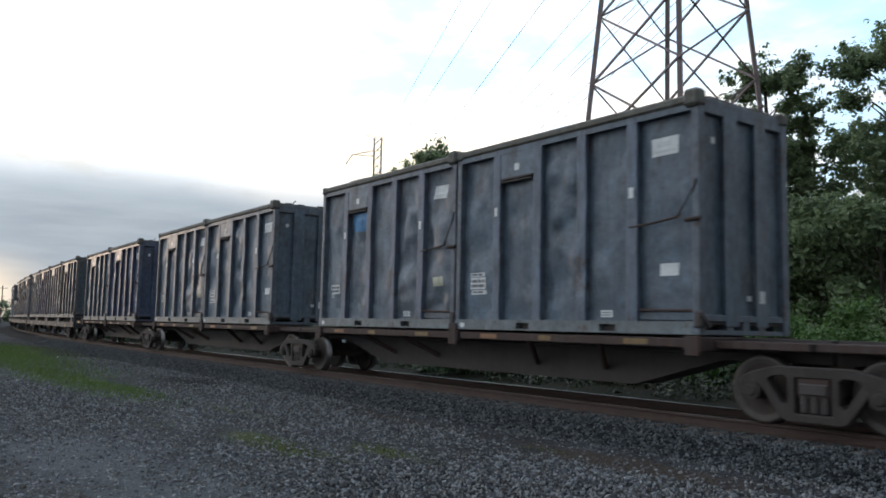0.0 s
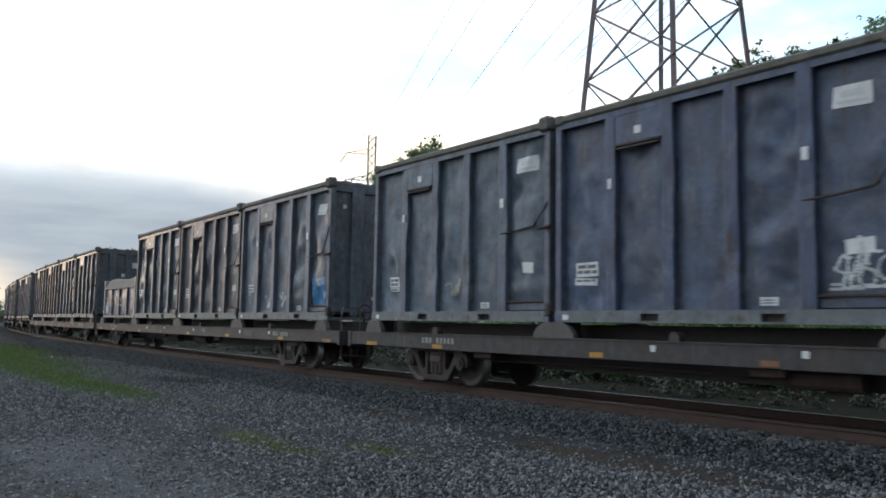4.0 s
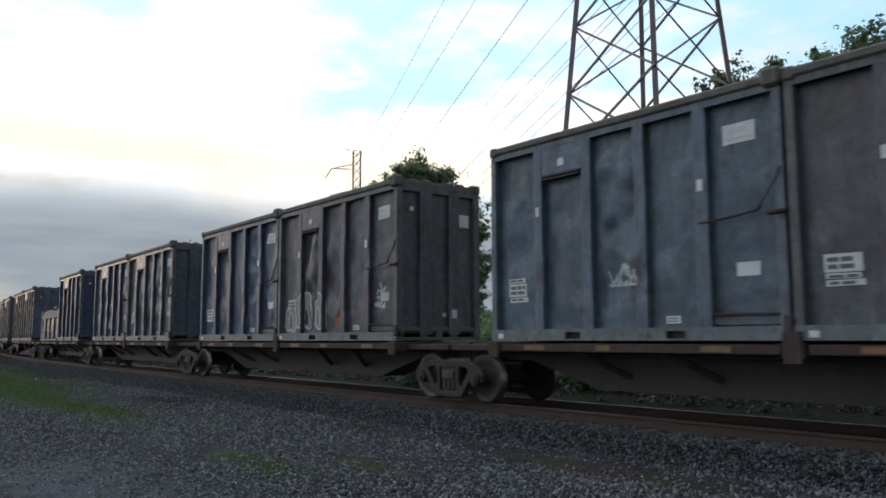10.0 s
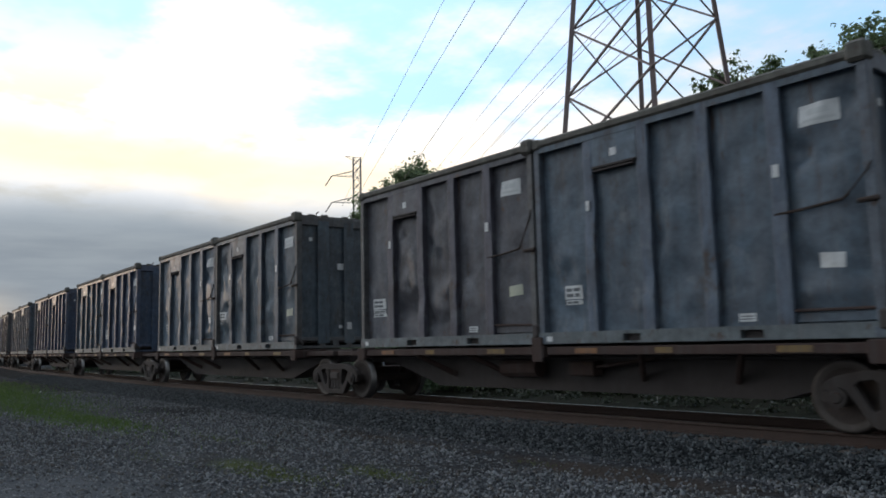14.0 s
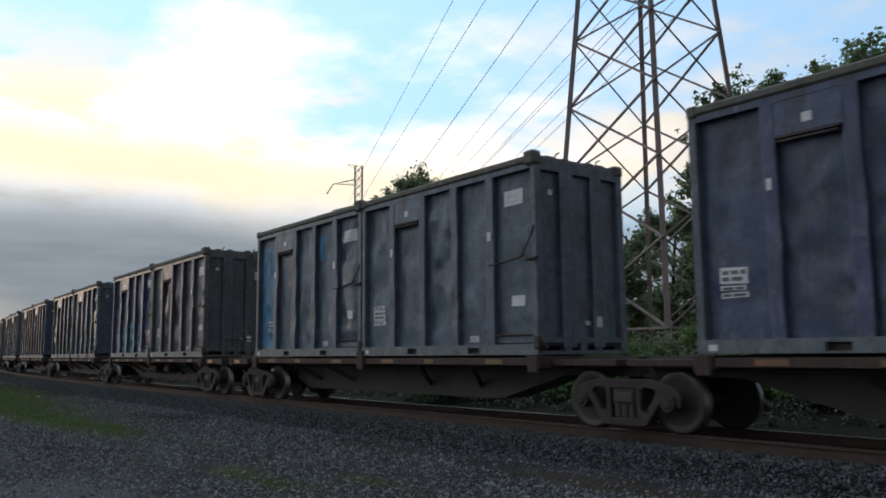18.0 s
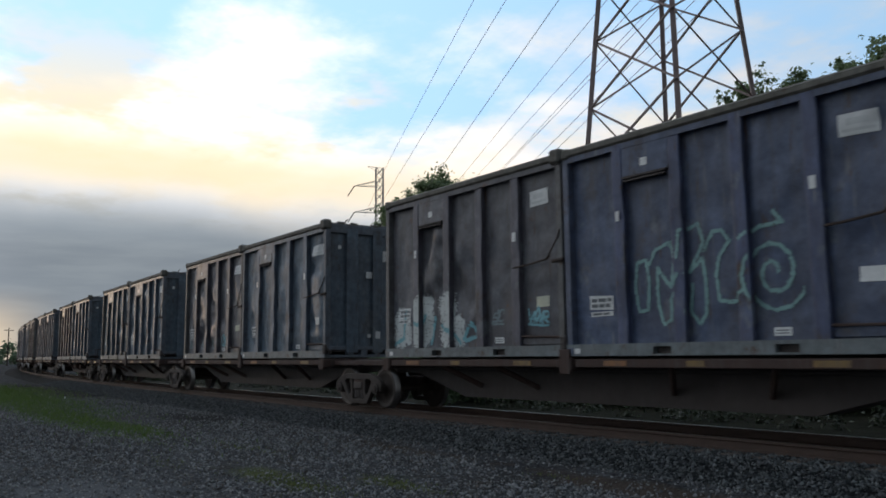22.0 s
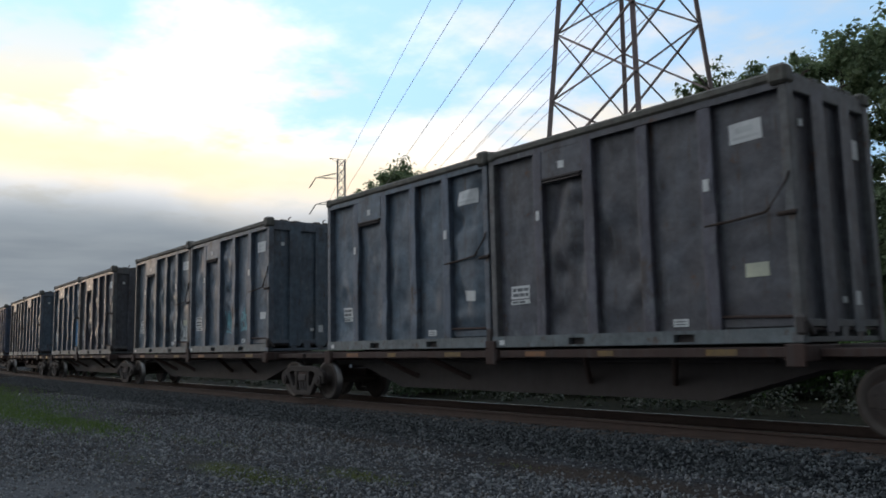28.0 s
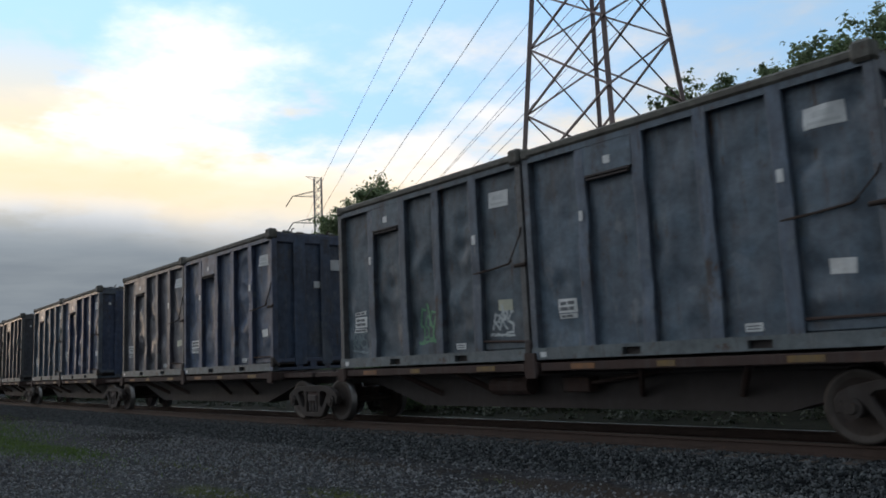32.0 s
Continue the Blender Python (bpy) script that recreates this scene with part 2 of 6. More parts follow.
def ground_material(name, tones, cell, patches=None, pscale=0.25, spots=()):
    """Crushed stone seen from some metres off: cells of several tones with relief, and patches of soil and weeds."""
    m = bpy.data.materials.new(name)
    m.use_nodes = True
    nt = m.node_tree
    N, L = nt.nodes.new, nt.links.new
    bsdf = nt.nodes["Principled BSDF"]
    tc = N("ShaderNodeTexCoord")
    v = N("ShaderNodeTexVoronoi")
    v.inputs["Scale"].default_value = cell
    L(tc.outputs["Object"], v.inputs["Vector"])
    sp = N("ShaderNodeSeparateColor")
    L(v.outputs["Color"], sp.inputs[0])
    r = N("ShaderNodeValToRGB")
    for i, c in enumerate(tones):
        e = r.color_ramp.elements[0] if i == 0 else r.color_ramp.elements[1] if i == 1 else r.color_ramp.elements.new(0.5)
        e.position, e.color = i / (len(tones) - 1), (*c, 1)
    L(sp.outputs[0], r.inputs[0])
    col = r.outputs[0]
    big = N("ShaderNodeTexNoise")
    big.inputs["Scale"].default_value, big.inputs["Detail"].default_value = 0.7, 6
    L(tc.outputs["Object"], big.inputs["Vector"])
    mr = N("ShaderNodeMapRange")
    L(big.outputs["Fac"], mr.inputs[0])
    mr.inputs[1].default_value, mr.inputs[2].default_value, mr.inputs[3].default_value, mr.inputs[4].default_value = 0.3, 0.7, 0.65, 1.25
    ml = N("ShaderNodeVectorMath")
    ml.operation = "SCALE"
    L(col, ml.inputs[0])
    L(mr.outputs[0], ml.inputs[3])
    col = ml.outputs[0]
    for k, (pc, lo) in enumerate(patches or []):
        pn = N("ShaderNodeTexNoise")
        pn.inputs["Scale"].default_value, pn.inputs["Detail"].default_value, pn.inputs["Roughness"].default_value = pscale * (1 + k * 0.7), 9, 0.72
        ad = N("ShaderNodeVectorMath")
        ad.inputs[1].default_value = (k * 17.3, k * 5.1, 0)
        L(tc.outputs["Object"], ad.inputs[0])
        L(ad.outputs[0], pn.inputs["Vector"])
        pr = N("ShaderNodeMapRange")
        pr.interpolation_type = "SMOOTHSTEP"
        L(pn.outputs["Fac"], pr.inputs[0])
        pr.inputs[1].default_value, pr.inputs[2].default_value = lo, lo + 0.12
        q = N("ShaderNodeMath")
        q.operation = "MULTIPLY"
        L(pr.outputs[0], q.inputs[0])
        q.inputs[1].default_value = 0.8
        mx = N("ShaderNodeMix")
        mx.data_type = "RGBA"
        L(q.outputs[0], mx.inputs[0])
        L(col, mx.inputs[6])
        mx.inputs[7].default_value = (*pc, 1)
        col = mx.outputs[2]
    # patches of soil, turf, gravel and near-black strips: centre, half-sizes, colour, with ragged edges
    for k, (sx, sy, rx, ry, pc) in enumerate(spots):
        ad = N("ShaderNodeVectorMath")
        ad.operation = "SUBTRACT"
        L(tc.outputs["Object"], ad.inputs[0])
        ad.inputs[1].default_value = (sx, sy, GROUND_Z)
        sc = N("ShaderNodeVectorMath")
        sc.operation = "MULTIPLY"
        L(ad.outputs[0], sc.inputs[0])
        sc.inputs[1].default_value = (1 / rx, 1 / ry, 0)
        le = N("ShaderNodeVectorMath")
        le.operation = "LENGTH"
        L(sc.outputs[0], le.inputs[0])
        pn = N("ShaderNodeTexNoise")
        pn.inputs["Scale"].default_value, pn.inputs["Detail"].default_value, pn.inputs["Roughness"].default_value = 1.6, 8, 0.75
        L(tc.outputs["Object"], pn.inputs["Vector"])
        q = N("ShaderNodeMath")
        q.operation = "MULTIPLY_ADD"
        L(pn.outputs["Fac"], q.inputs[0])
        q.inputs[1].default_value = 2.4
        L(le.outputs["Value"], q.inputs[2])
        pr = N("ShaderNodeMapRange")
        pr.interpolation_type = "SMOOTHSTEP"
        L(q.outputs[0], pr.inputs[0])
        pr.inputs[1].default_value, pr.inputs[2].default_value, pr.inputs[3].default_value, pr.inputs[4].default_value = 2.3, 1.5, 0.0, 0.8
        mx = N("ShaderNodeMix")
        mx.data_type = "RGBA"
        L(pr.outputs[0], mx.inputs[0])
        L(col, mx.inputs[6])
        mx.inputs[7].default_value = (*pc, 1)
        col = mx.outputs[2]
    L(col, bsdf.inputs["Base Color"])
    bsdf.inputs["Roughness"].default_value = 0.9
    bsdf.inputs["Specular IOR Level"].default_value = 0.06
    b = N("ShaderNodeBump")
    b.inputs["Strength"].default_value, b.inputs["Distance"].default_value, b.invert = 0.9, 0.03, True
    L(v.outputs["Distance"], b.inputs["Height"])
    L(b.outputs[0], bsdf.inputs["Normal"])
    return m


# container paints: faded blues and slate greys, each with its own wear
PAINTS = [surface("paint_" + n, a, b, rough=0.38, size=1.3, rust=r, dirt=d, bump=0.10, grain=30, spots=s, dents=0.4, spec=0.30, vary=0.06, scrape=0.65)
          for n, a, b, r, d, s in (
    ("slate_blue", (0.129, 0.178, 0.222), (0.087, 0.102, 0.122), 0.22, 0.45, 0.22),
    ("navy", (0.090, 0.120, 0.193), (0.068, 0.077, 0.109), 0.18, 0.45, 0.18),
    ("grey_green", (0.112, 0.151, 0.179), (0.082, 0.091, 0.101), 0.28, 0.5, 0.2),
    ("faded_blue", (0.153, 0.194, 0.232), (0.108, 0.110, 0.122), 0.24, 0.5, 0.4),
    ("deep_blue", (0.085, 0.122, 0.189), (0.078, 0.084, 0.102), 0.16, 0.4, 0.12),
    ("grey_brown", (0.120, 0.127, 0.145), (0.088, 0.081, 0.085), 0.36, 0.6, 0.18))]
EDGES = [surface("rail_paint_" + str(i), a, b, rough=0.5, size=1.6, rust=0.52, rustcol=(0.085, 0.055, 0.040), dirt=0.5, bump=0.08, grain=40, vary=0.06, scrape=0.35)
         for i, (a, b) in enumerate((((0.140, 0.174, 0.209), (0.106, 0.118, 0.140)), ((0.106, 0.137, 0.209), (0.091, 0.106, 0.146)), ((0.140, 0.149, 0.152), (0.112, 0.106, 0.102))))]
SILL_PAINT = surface("scuffed_sill_paint", (0.170, 0.205, 0.215), (0.110, 0.130, 0.138), rough=0.5, size=2.4, rust=0.46, rustcol=(0.090, 0.062, 0.046), dirt=0.45, bump=0.08, grain=40, vary=0.06, scrape=0.6)
RIB_PAINTS = [surface("scraped_" + n, tuple(v * 1.1 for v in a), b, rough=0.42, size=2.6, stretch=(1, 1, 0.5), rust=0.34, rustcol=(0.095, 0.065, 0.048), dirt=0.4, bump=0.08, grain=40, vary=0.06, spec=0.3, scrape=0.95)
              for n, a, b in (("slate_rib", (0.122, 0.160, 0.209), (0.083, 0.094, 0.116)), ("navy_rib", (0.082, 0.103, 0.180), (0.063, 0.069, 0.103)), ("grey_green_rib", (0.105, 0.135, 0.171), (0.078, 0.082, 0.097)),
                              ("faded_rib", (0.141, 0.172, 0.224), (0.098, 0.097, 0.118)), ("deep_rib", (0.078, 0.106, 0.177), (0.071, 0.074, 0.097)), ("grey_brown_rib", (0.112, 0.114, 0.139), (0.083, 0.072, 0.082)))]
TOP_PAINT = surface("weathered_top_paint", (0.150, 0.150, 0.130), (0.085, 0.078, 0.064), rough=0.7, size=2.2, rust=0.45, rustcol=(0.075, 0.052, 0.038), dirt=0.4, bump=0.15, grain=40, scrape=0.3)
STICKER = surface("white_vinyl", (0.72, 0.74, 0.73), (0.56, 0.59, 0.58), rough=0.4, size=6, dirt=0.12, bump=0.0)
STICKER_OLD = surface("yellowed_vinyl", (0.55, 0.56, 0.42), (0.42, 0.44, 0.36), rough=0.45, size=6, dirt=0.3, bump=0.0)
STENCIL = surface("grey_stencil_paint", (0.30, 0.32, 0.31), (0.20, 0.21, 0.21), rough=0.6, size=9, dirt=0.4, bump=0)
INK = surface("dark_print", (0.16, 0.175, 0.185), rough=0.6, bump=0.0)
PATCH = surface("bright_blue_patch", (0.06, 0.22, 0.46), (0.05, 0.17, 0.36), rough=0.4, size=2, dirt=0.25, bump=0.05)
WHITE_POST = surface("white_post_paint", (0.46, 0.48, 0.47), (0.30, 0.31, 0.30), rough=0.5, size=3, rust=0.25, dirt=0.3)
TARP = surface("grey_tarpaulin", (0.084, 0.082, 0.074), (0.060, 0.058, 0.052), rough=0.6, size=1.2, dirt=0.3, bump=0.1)
DARK_STEEL = surface("grimy_steel", (0.072, 0.062, 0.058), (0.051, 0.044, 0.041), rough=0.75, size=1.4, rust=0.25, rustcol=(0.068, 0.035, 0.025), dirt=0.3, bump=0.15)
RUSTY = surface("rusty_brown_steel", (0.070, 0.042, 0.034), (0.049, 0.033, 0.029), rough=0.8, size=1.2, rust=0.3, dirt=0.45, bump=0.2)
FLAT_PAINT = surface("black_car_paint", (0.042, 0.044, 0.046), (0.062, 0.056, 0.050), rough=0.6, size=1.6, rust=0.42, rustcol=(0.085, 0.052, 0.036), dirt=0.55, bump=0.12, scrape=0.15)
PEDESTAL = surface("grey_pedestal_paint", (0.115, 0.110, 0.105), (0.080, 0.072, 0.066), rough=0.65, size=1.6, rust=0.38, dirt=0.45, bump=0.12)
LATCH = surface("rust_black_latch", (0.040, 0.030, 0.026), (0.060, 0.040, 0.030), rough=0.8, size=6, bump=0.1)
YELLOW = surface("reflector_yellow", (0.478, 0.261, 0.035), (0.348, 0.191, 0.043), rough=0.35, size=5, dirt=0.35, bump=0)
WORN_YELLOW = surface("worn_reflector", (0.23, 0.145, 0.045), (0.12, 0.085, 0.050), rough=0.5, size=7, dirt=0.5, bump=0)
ORANGE = surface("faded_orange", (0.252, 0.120, 0.048), (0.150, 0.084, 0.048), rough=0.5, size=5, dirt=0.35, bump=0)
BOGIE = surface("cast_bogie_steel", (0.050, 0.041, 0.036), (0.035, 0.029, 0.026), rough=0.8, size=2.0, rust=0.25, dirt=0.35, bump=0.2)
WHEEL = surface("wheel_steel", (0.060, 0.047, 0.040), (0.042, 0.035, 0.032), rough=0.8, metal=0.0, size=4, rust=0.3, bump=0.1)
TREAD = surface("polished_tread", (0.270, 0.264, 0.258), (0.210, 0.204, 0.198), rough=0.4, metal=1.0, size=8, bump=0.02)
RIM = surface("worn_wheel_rim", (0.085, 0.074, 0.066), (0.055, 0.047, 0.041), rough=0.55, metal=0.3, size=5, bump=0.05)
RAIL = surface("rusted_rail", (0.068, 0.044, 0.035), (0.050, 0.036, 0.029), rough=0.8, size=2.5, rust=0.3, bump=0.2)
TIE = surface("creosoted_timber", (0.084, 0.070, 0.059), (0.059, 0.050, 0.043), rough=0.9, size=3, stretch=(3, 0.5, 1), bump=0.4)
GALV = surface("weathered_lattice_steel", (0.320, 0.262, 0.250), (0.225, 0.182, 0.172), rough=0.6, metal=0.3, size=1.5, rust=0.35, bump=0.1)
FAR_STEEL = surface("galvanised_lattice_steel", (0.30, 0.31, 0.32), (0.22, 0.23, 0.24), rough=0.6, metal=0.2, size=1.5, bump=0)
CABLE = surface("cable", (0.30, 0.30, 0.31), rough=0.5, bump=0)
BARK = surface("bark", (0.075, 0.060, 0.048), (0.045, 0.038, 0.031), rough=0.95, size=4, stretch=(2, 2, 0.4), bump=0.6, grain=18)
LEAF = leaf_material("leaf", (0.134, 0.193, 0.103), (0.258, 0.325, 0.168), 0.5)
LEAF_DARK = leaf_material("leaf_dark", (0.076, 0.123, 0.074), (0.151, 0.218, 0.118), 0.45)
# near-black leaves: the shade behind and under the train put into their colour
LEAF_SHADED = leaf_material("shaded_scrub_leaf", (0.018, 0.026, 0.014), (0.040, 0.054, 0.024), 0.2)
LEAF_LIGHT = leaf_material("leaf_light", (0.062, 0.130, 0.034), (0.120, 0.220, 0.056), 0.4)
GRASS = leaf_material("grass_blade", (0.058, 0.115, 0.022), (0.124, 0.192, 0.043), 0.3)
WEED = leaf_material("olive_weed", (0.074, 0.104, 0.032), (0.136, 0.162, 0.051), 0.3)
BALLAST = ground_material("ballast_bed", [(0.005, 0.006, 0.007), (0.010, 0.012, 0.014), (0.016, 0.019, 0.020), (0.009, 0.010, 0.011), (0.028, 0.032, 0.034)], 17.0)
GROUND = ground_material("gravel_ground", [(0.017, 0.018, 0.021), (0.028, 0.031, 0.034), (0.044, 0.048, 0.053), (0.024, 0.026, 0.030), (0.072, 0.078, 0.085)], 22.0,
                         [((0.029, 0.025, 0.021), 0.54), ((0.027, 0.037, 0.015), 0.57)],
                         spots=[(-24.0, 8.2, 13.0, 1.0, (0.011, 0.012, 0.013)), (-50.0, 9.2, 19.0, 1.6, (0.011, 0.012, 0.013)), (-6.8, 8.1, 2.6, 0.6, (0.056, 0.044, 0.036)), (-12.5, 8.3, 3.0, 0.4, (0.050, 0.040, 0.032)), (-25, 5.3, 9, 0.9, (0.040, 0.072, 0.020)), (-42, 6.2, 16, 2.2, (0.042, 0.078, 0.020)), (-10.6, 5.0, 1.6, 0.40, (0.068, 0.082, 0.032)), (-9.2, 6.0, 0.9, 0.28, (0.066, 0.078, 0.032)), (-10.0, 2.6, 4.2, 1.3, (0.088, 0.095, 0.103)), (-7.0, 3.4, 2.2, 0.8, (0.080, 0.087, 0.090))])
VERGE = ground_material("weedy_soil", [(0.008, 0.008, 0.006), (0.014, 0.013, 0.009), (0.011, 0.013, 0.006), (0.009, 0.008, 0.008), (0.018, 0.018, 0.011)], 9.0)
STONES = stone_material("ballast_stone", [(0.029, 0.037, 0.040), (0.052, 0.061, 0.068), (0.075, 0.086, 0.091), (0.107, 0.122, 0.127), (0.040, 0.046, 0.052), (0.224, 0.250, 0.257)])
PEBBLES = stone_material("gravel_stone", [(0.068, 0.073, 0.080), (0.116, 0.124, 0.133), (0.170, 0.180, 0.188), (0.230, 0.244, 0.250), (0.096, 0.089, 0.080), (0.46, 0.48, 0.48)])
SPRAY = {n: surface("spray_" + n, c, tuple(0.8 * v for v in c), rough=0.5, size=5, dirt=0.2, bump=0) for n, c in dict(
    white=(0.55, 0.60, 0.60), cyan=(0.19, 0.44, 0.50), teal=(0.24, 0.42, 0.41), green=(0.14, 0.34, 0.19), beige=(0.30, 0.32, 0.26), bone=(0.55, 0.60, 0.59), mid=(0.12, 0.33, 0.46), orange=(0.45, 0.17, 0.09), pale=(0.20, 0.26, 0.28), blue=(0.07, 0.26, 0.50), dull=(0.06, 0.24, 0.40)).items()}
SIGN = surface("white_sign", (0.70, 0.70, 0.68), (0.55, 0.55, 0.54), rough=0.5, size=8, bump=0)


# ---- building helpers ----
def mesh_of(name, verts, faces, mats, index=None, smooth=False):
    me = bpy.data.meshes.new(name)
    me.from_pydata(verts, [], faces)
    for m in (mats if isinstance(mats, (list, tuple)) else [mats]):
        me.materials.append(m)
    if index is not None:
        me.polygons.foreach_set("material_index", index)
    if smooth:
        me.polygons.foreach_set("use_smooth", [True] * len(me.polygons))
    me.update()
    return me


def part(name, data, parent, label="", material=None):
    """Links a mesh, or a bmesh, as one object under a thing or a part."""
    if isinstance(data, bmesh.types.BMesh):
        me = bpy.data.meshes.new(name)
        data.to_mesh(me)
        data.free()
        me.materials.append(material)
        data = me
    ob = new(name, data)
    ob.parent = parent
    if label:
        tagged(ob, label)
    return ob


def box(bm, x0, x1, y0, y1, z0, z1, bevel=0.0):
    r = bmesh.ops.create_cube(bm, size=1.0)
    vs = r["verts"]
    bmesh.ops.scale(bm, vec=(x1 - x0, y1 - y0, z1 - z0), verts=vs)
    bmesh.ops.translate(bm, vec=((x0 + x1) / 2, (y0 + y1) / 2, (z0 + z1) / 2), verts=vs)
    if bevel:
        es = list({e for v in vs for e in v.link_edges})
        bmesh.ops.bevel(bm, geom=es, offset=bevel, segments=1, affect="EDGES")
    return bm


def boxes(*args, bevel=0.0):
    bm = bmesh.new()
    for a in args:
        box(bm, *a, bevel=bevel)
    return bm


def cyl(bm, a, b, r0, r1=None, n=12):
    """A round bar from a to b."""
    a, b = Vector(a), Vector(b)
    r1 = r0 if r1 is None else r1
    m = Matrix.Translation((a + b) / 2) @ (b - a).to_track_quat("Z", "Y").to_matrix().to_4x4()
    bmesh.ops.create_cone(bm, cap_ends=True, segments=n, radius1=r0, radius2=r1, depth=(b - a).length, matrix=m)
    return bm


def extrude_profile(pts, y0, y1, bevel=0.0):
    """A flat outline in x and z, given a thickness from y0 to y1."""
    bm = bmesh.new()
    a = [bm.verts.new((x, y0, z)) for x, z in pts]
    b = [bm.verts.new((x, y1, z)) for x, z in pts]
    bm.faces.new(a)
    bm.faces.new(list(reversed(b)))
    for i in range(len(pts)):
        j = (i + 1) % len(pts)
        bm.faces.new((a[j], a[i], b[i], b[j]))
    bmesh.ops.recalc_face_normals(bm, faces=bm.faces)
    if bevel:
        bmesh.ops.bevel(bm, geom=list(bm.edges), offset=bevel, segments=1, affect="EDGES")
    return bm


# ---- the line: straight past the camera, then a wide curve ----
YC = 11.637          # from the eye to the middle of the track
R_CURVE = 780.6
S_CURVE = -5.4       # the curve begins here, going west
RAIL_Z = -0.06       # the top of the rails


def on_track(s):
    """The place of the track's middle at s metres along it, and its heading in degrees."""
    if s >= S_CURVE:
        return s, YC, 0.0
    a = (S_CURVE - s) / R_CURVE
    return S_CURVE - R_CURVE * math.sin(a), YC + R_CURVE * (1 - math.cos(a)), -math.degrees(a)


def sweep(name, profile, stations, mat, closed=True):
    """A profile (across, z) carried along the track."""
    verts, faces = [], []
    n = len(profile)
    for s in stations:
        x, y, h = on_track(s)
        c, q = math.cos(radians(h)), math.sin(radians(h))
        verts += [(x - o * q, y + o * c, z) for o, z in profile]
    for k in range(len(stations) - 1):
        for i in range(n if closed else n - 1):
            j = (i + 1) % n
            faces.append((k * n + i, k * n + j, (k + 1) * n + j, (k + 1) * n + i))
    return mesh_of(name, verts, faces, mat)


STATIONS = [-700 + 10 * i for i in range(58)] + [-120 + 2.5 * i for i in range(60)] + [30 + 30 * i for i in range(18)]

def build_ground():
    # one sheet: fine near the camera, coarse out to the horizon
    xs = [-3000, -1500, -800, -400, -220, -140] + [-100 + 1.0 * i for i in range(111)] + [20, 60, 150, 400, 900, 3000]
    ys = [-3000, -1200, -400, -120, -40, -15] + [-6 + 1.0 * i for i in range(60)] + [70, 100, 150, 300, 700, 1500, 3000]
    verts = []
    for y in ys:
        for x in xs:
            n = noise.noise(Vector((x * 0.21, y * 0.21, 0))) * 0.05 + noise.noise(Vector((x * 0.9, y * 0.9, 4))) * 0.015
            verts.append((x, y, GROUND_Z + (n if abs(x) < 110 and abs(y) < 60 else 0)))
    w = len(xs)
    faces = [(j * w + i, j * w + i + 1, (j + 1) * w + i + 1, (j + 1) * w + i) for j in range(len(ys) - 1) for i in range(w - 1)]
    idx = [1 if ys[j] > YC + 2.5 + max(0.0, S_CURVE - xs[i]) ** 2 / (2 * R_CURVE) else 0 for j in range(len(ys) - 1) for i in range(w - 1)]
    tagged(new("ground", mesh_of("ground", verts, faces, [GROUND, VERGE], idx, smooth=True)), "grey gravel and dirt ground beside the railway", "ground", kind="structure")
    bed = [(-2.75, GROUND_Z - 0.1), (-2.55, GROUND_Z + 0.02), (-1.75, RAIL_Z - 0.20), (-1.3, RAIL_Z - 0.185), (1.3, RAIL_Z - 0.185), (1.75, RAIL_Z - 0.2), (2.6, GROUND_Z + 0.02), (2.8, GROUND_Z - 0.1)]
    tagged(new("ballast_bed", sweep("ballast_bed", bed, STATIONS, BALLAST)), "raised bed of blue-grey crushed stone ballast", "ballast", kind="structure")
    for o in (-0.7525, 0.7525):
        prof = [(-0.07, -0.172), (0.07, -0.172), (0.07, -0.16), (0.012, -0.14), (0.012, -0.045), (0.036, -0.035), (0.036, -0.006), (0.028, 0), (-0.028, 0), (-0.036, -0.006), (-0.036, -0.035), (-0.012, -0.045), (-0.012, -0.14), (-0.07, -0.16)]
        me = sweep("rail", [(o + a, RAIL_Z + z) for a, z in prof], STATIONS, RAIL)
        me.materials.append(TREAD)
        n = len(prof)
        for p in me.polygons:
            if p.index % n in (7,):
                p.material_index = 1
        tagged(new("rail", me), "rusty brown steel rail with a worn bright top", "rail", group="rails of the track", kind="structure")


build_ground()


# ---- the train ----
CL, CW, CH = 6.058, 2.438, 3.71          # a container
POSTS = ((1.19, 1.40), (2.35, 2.57), (3.48, 3.70), (4.62, 4.85))   # ribs of the long side, from its rear end
DEPTH = 0.140                            # how far the panels lie behind the ribs


def face_y(x):
    """The near surface of the long side at x from the rear end."""
    if x < 0.2 or x > CL - 0.2 or any(a <= x <= b for a, b in POSTS):
        return -CW / 2
    return -CW / 2 + DEPTH


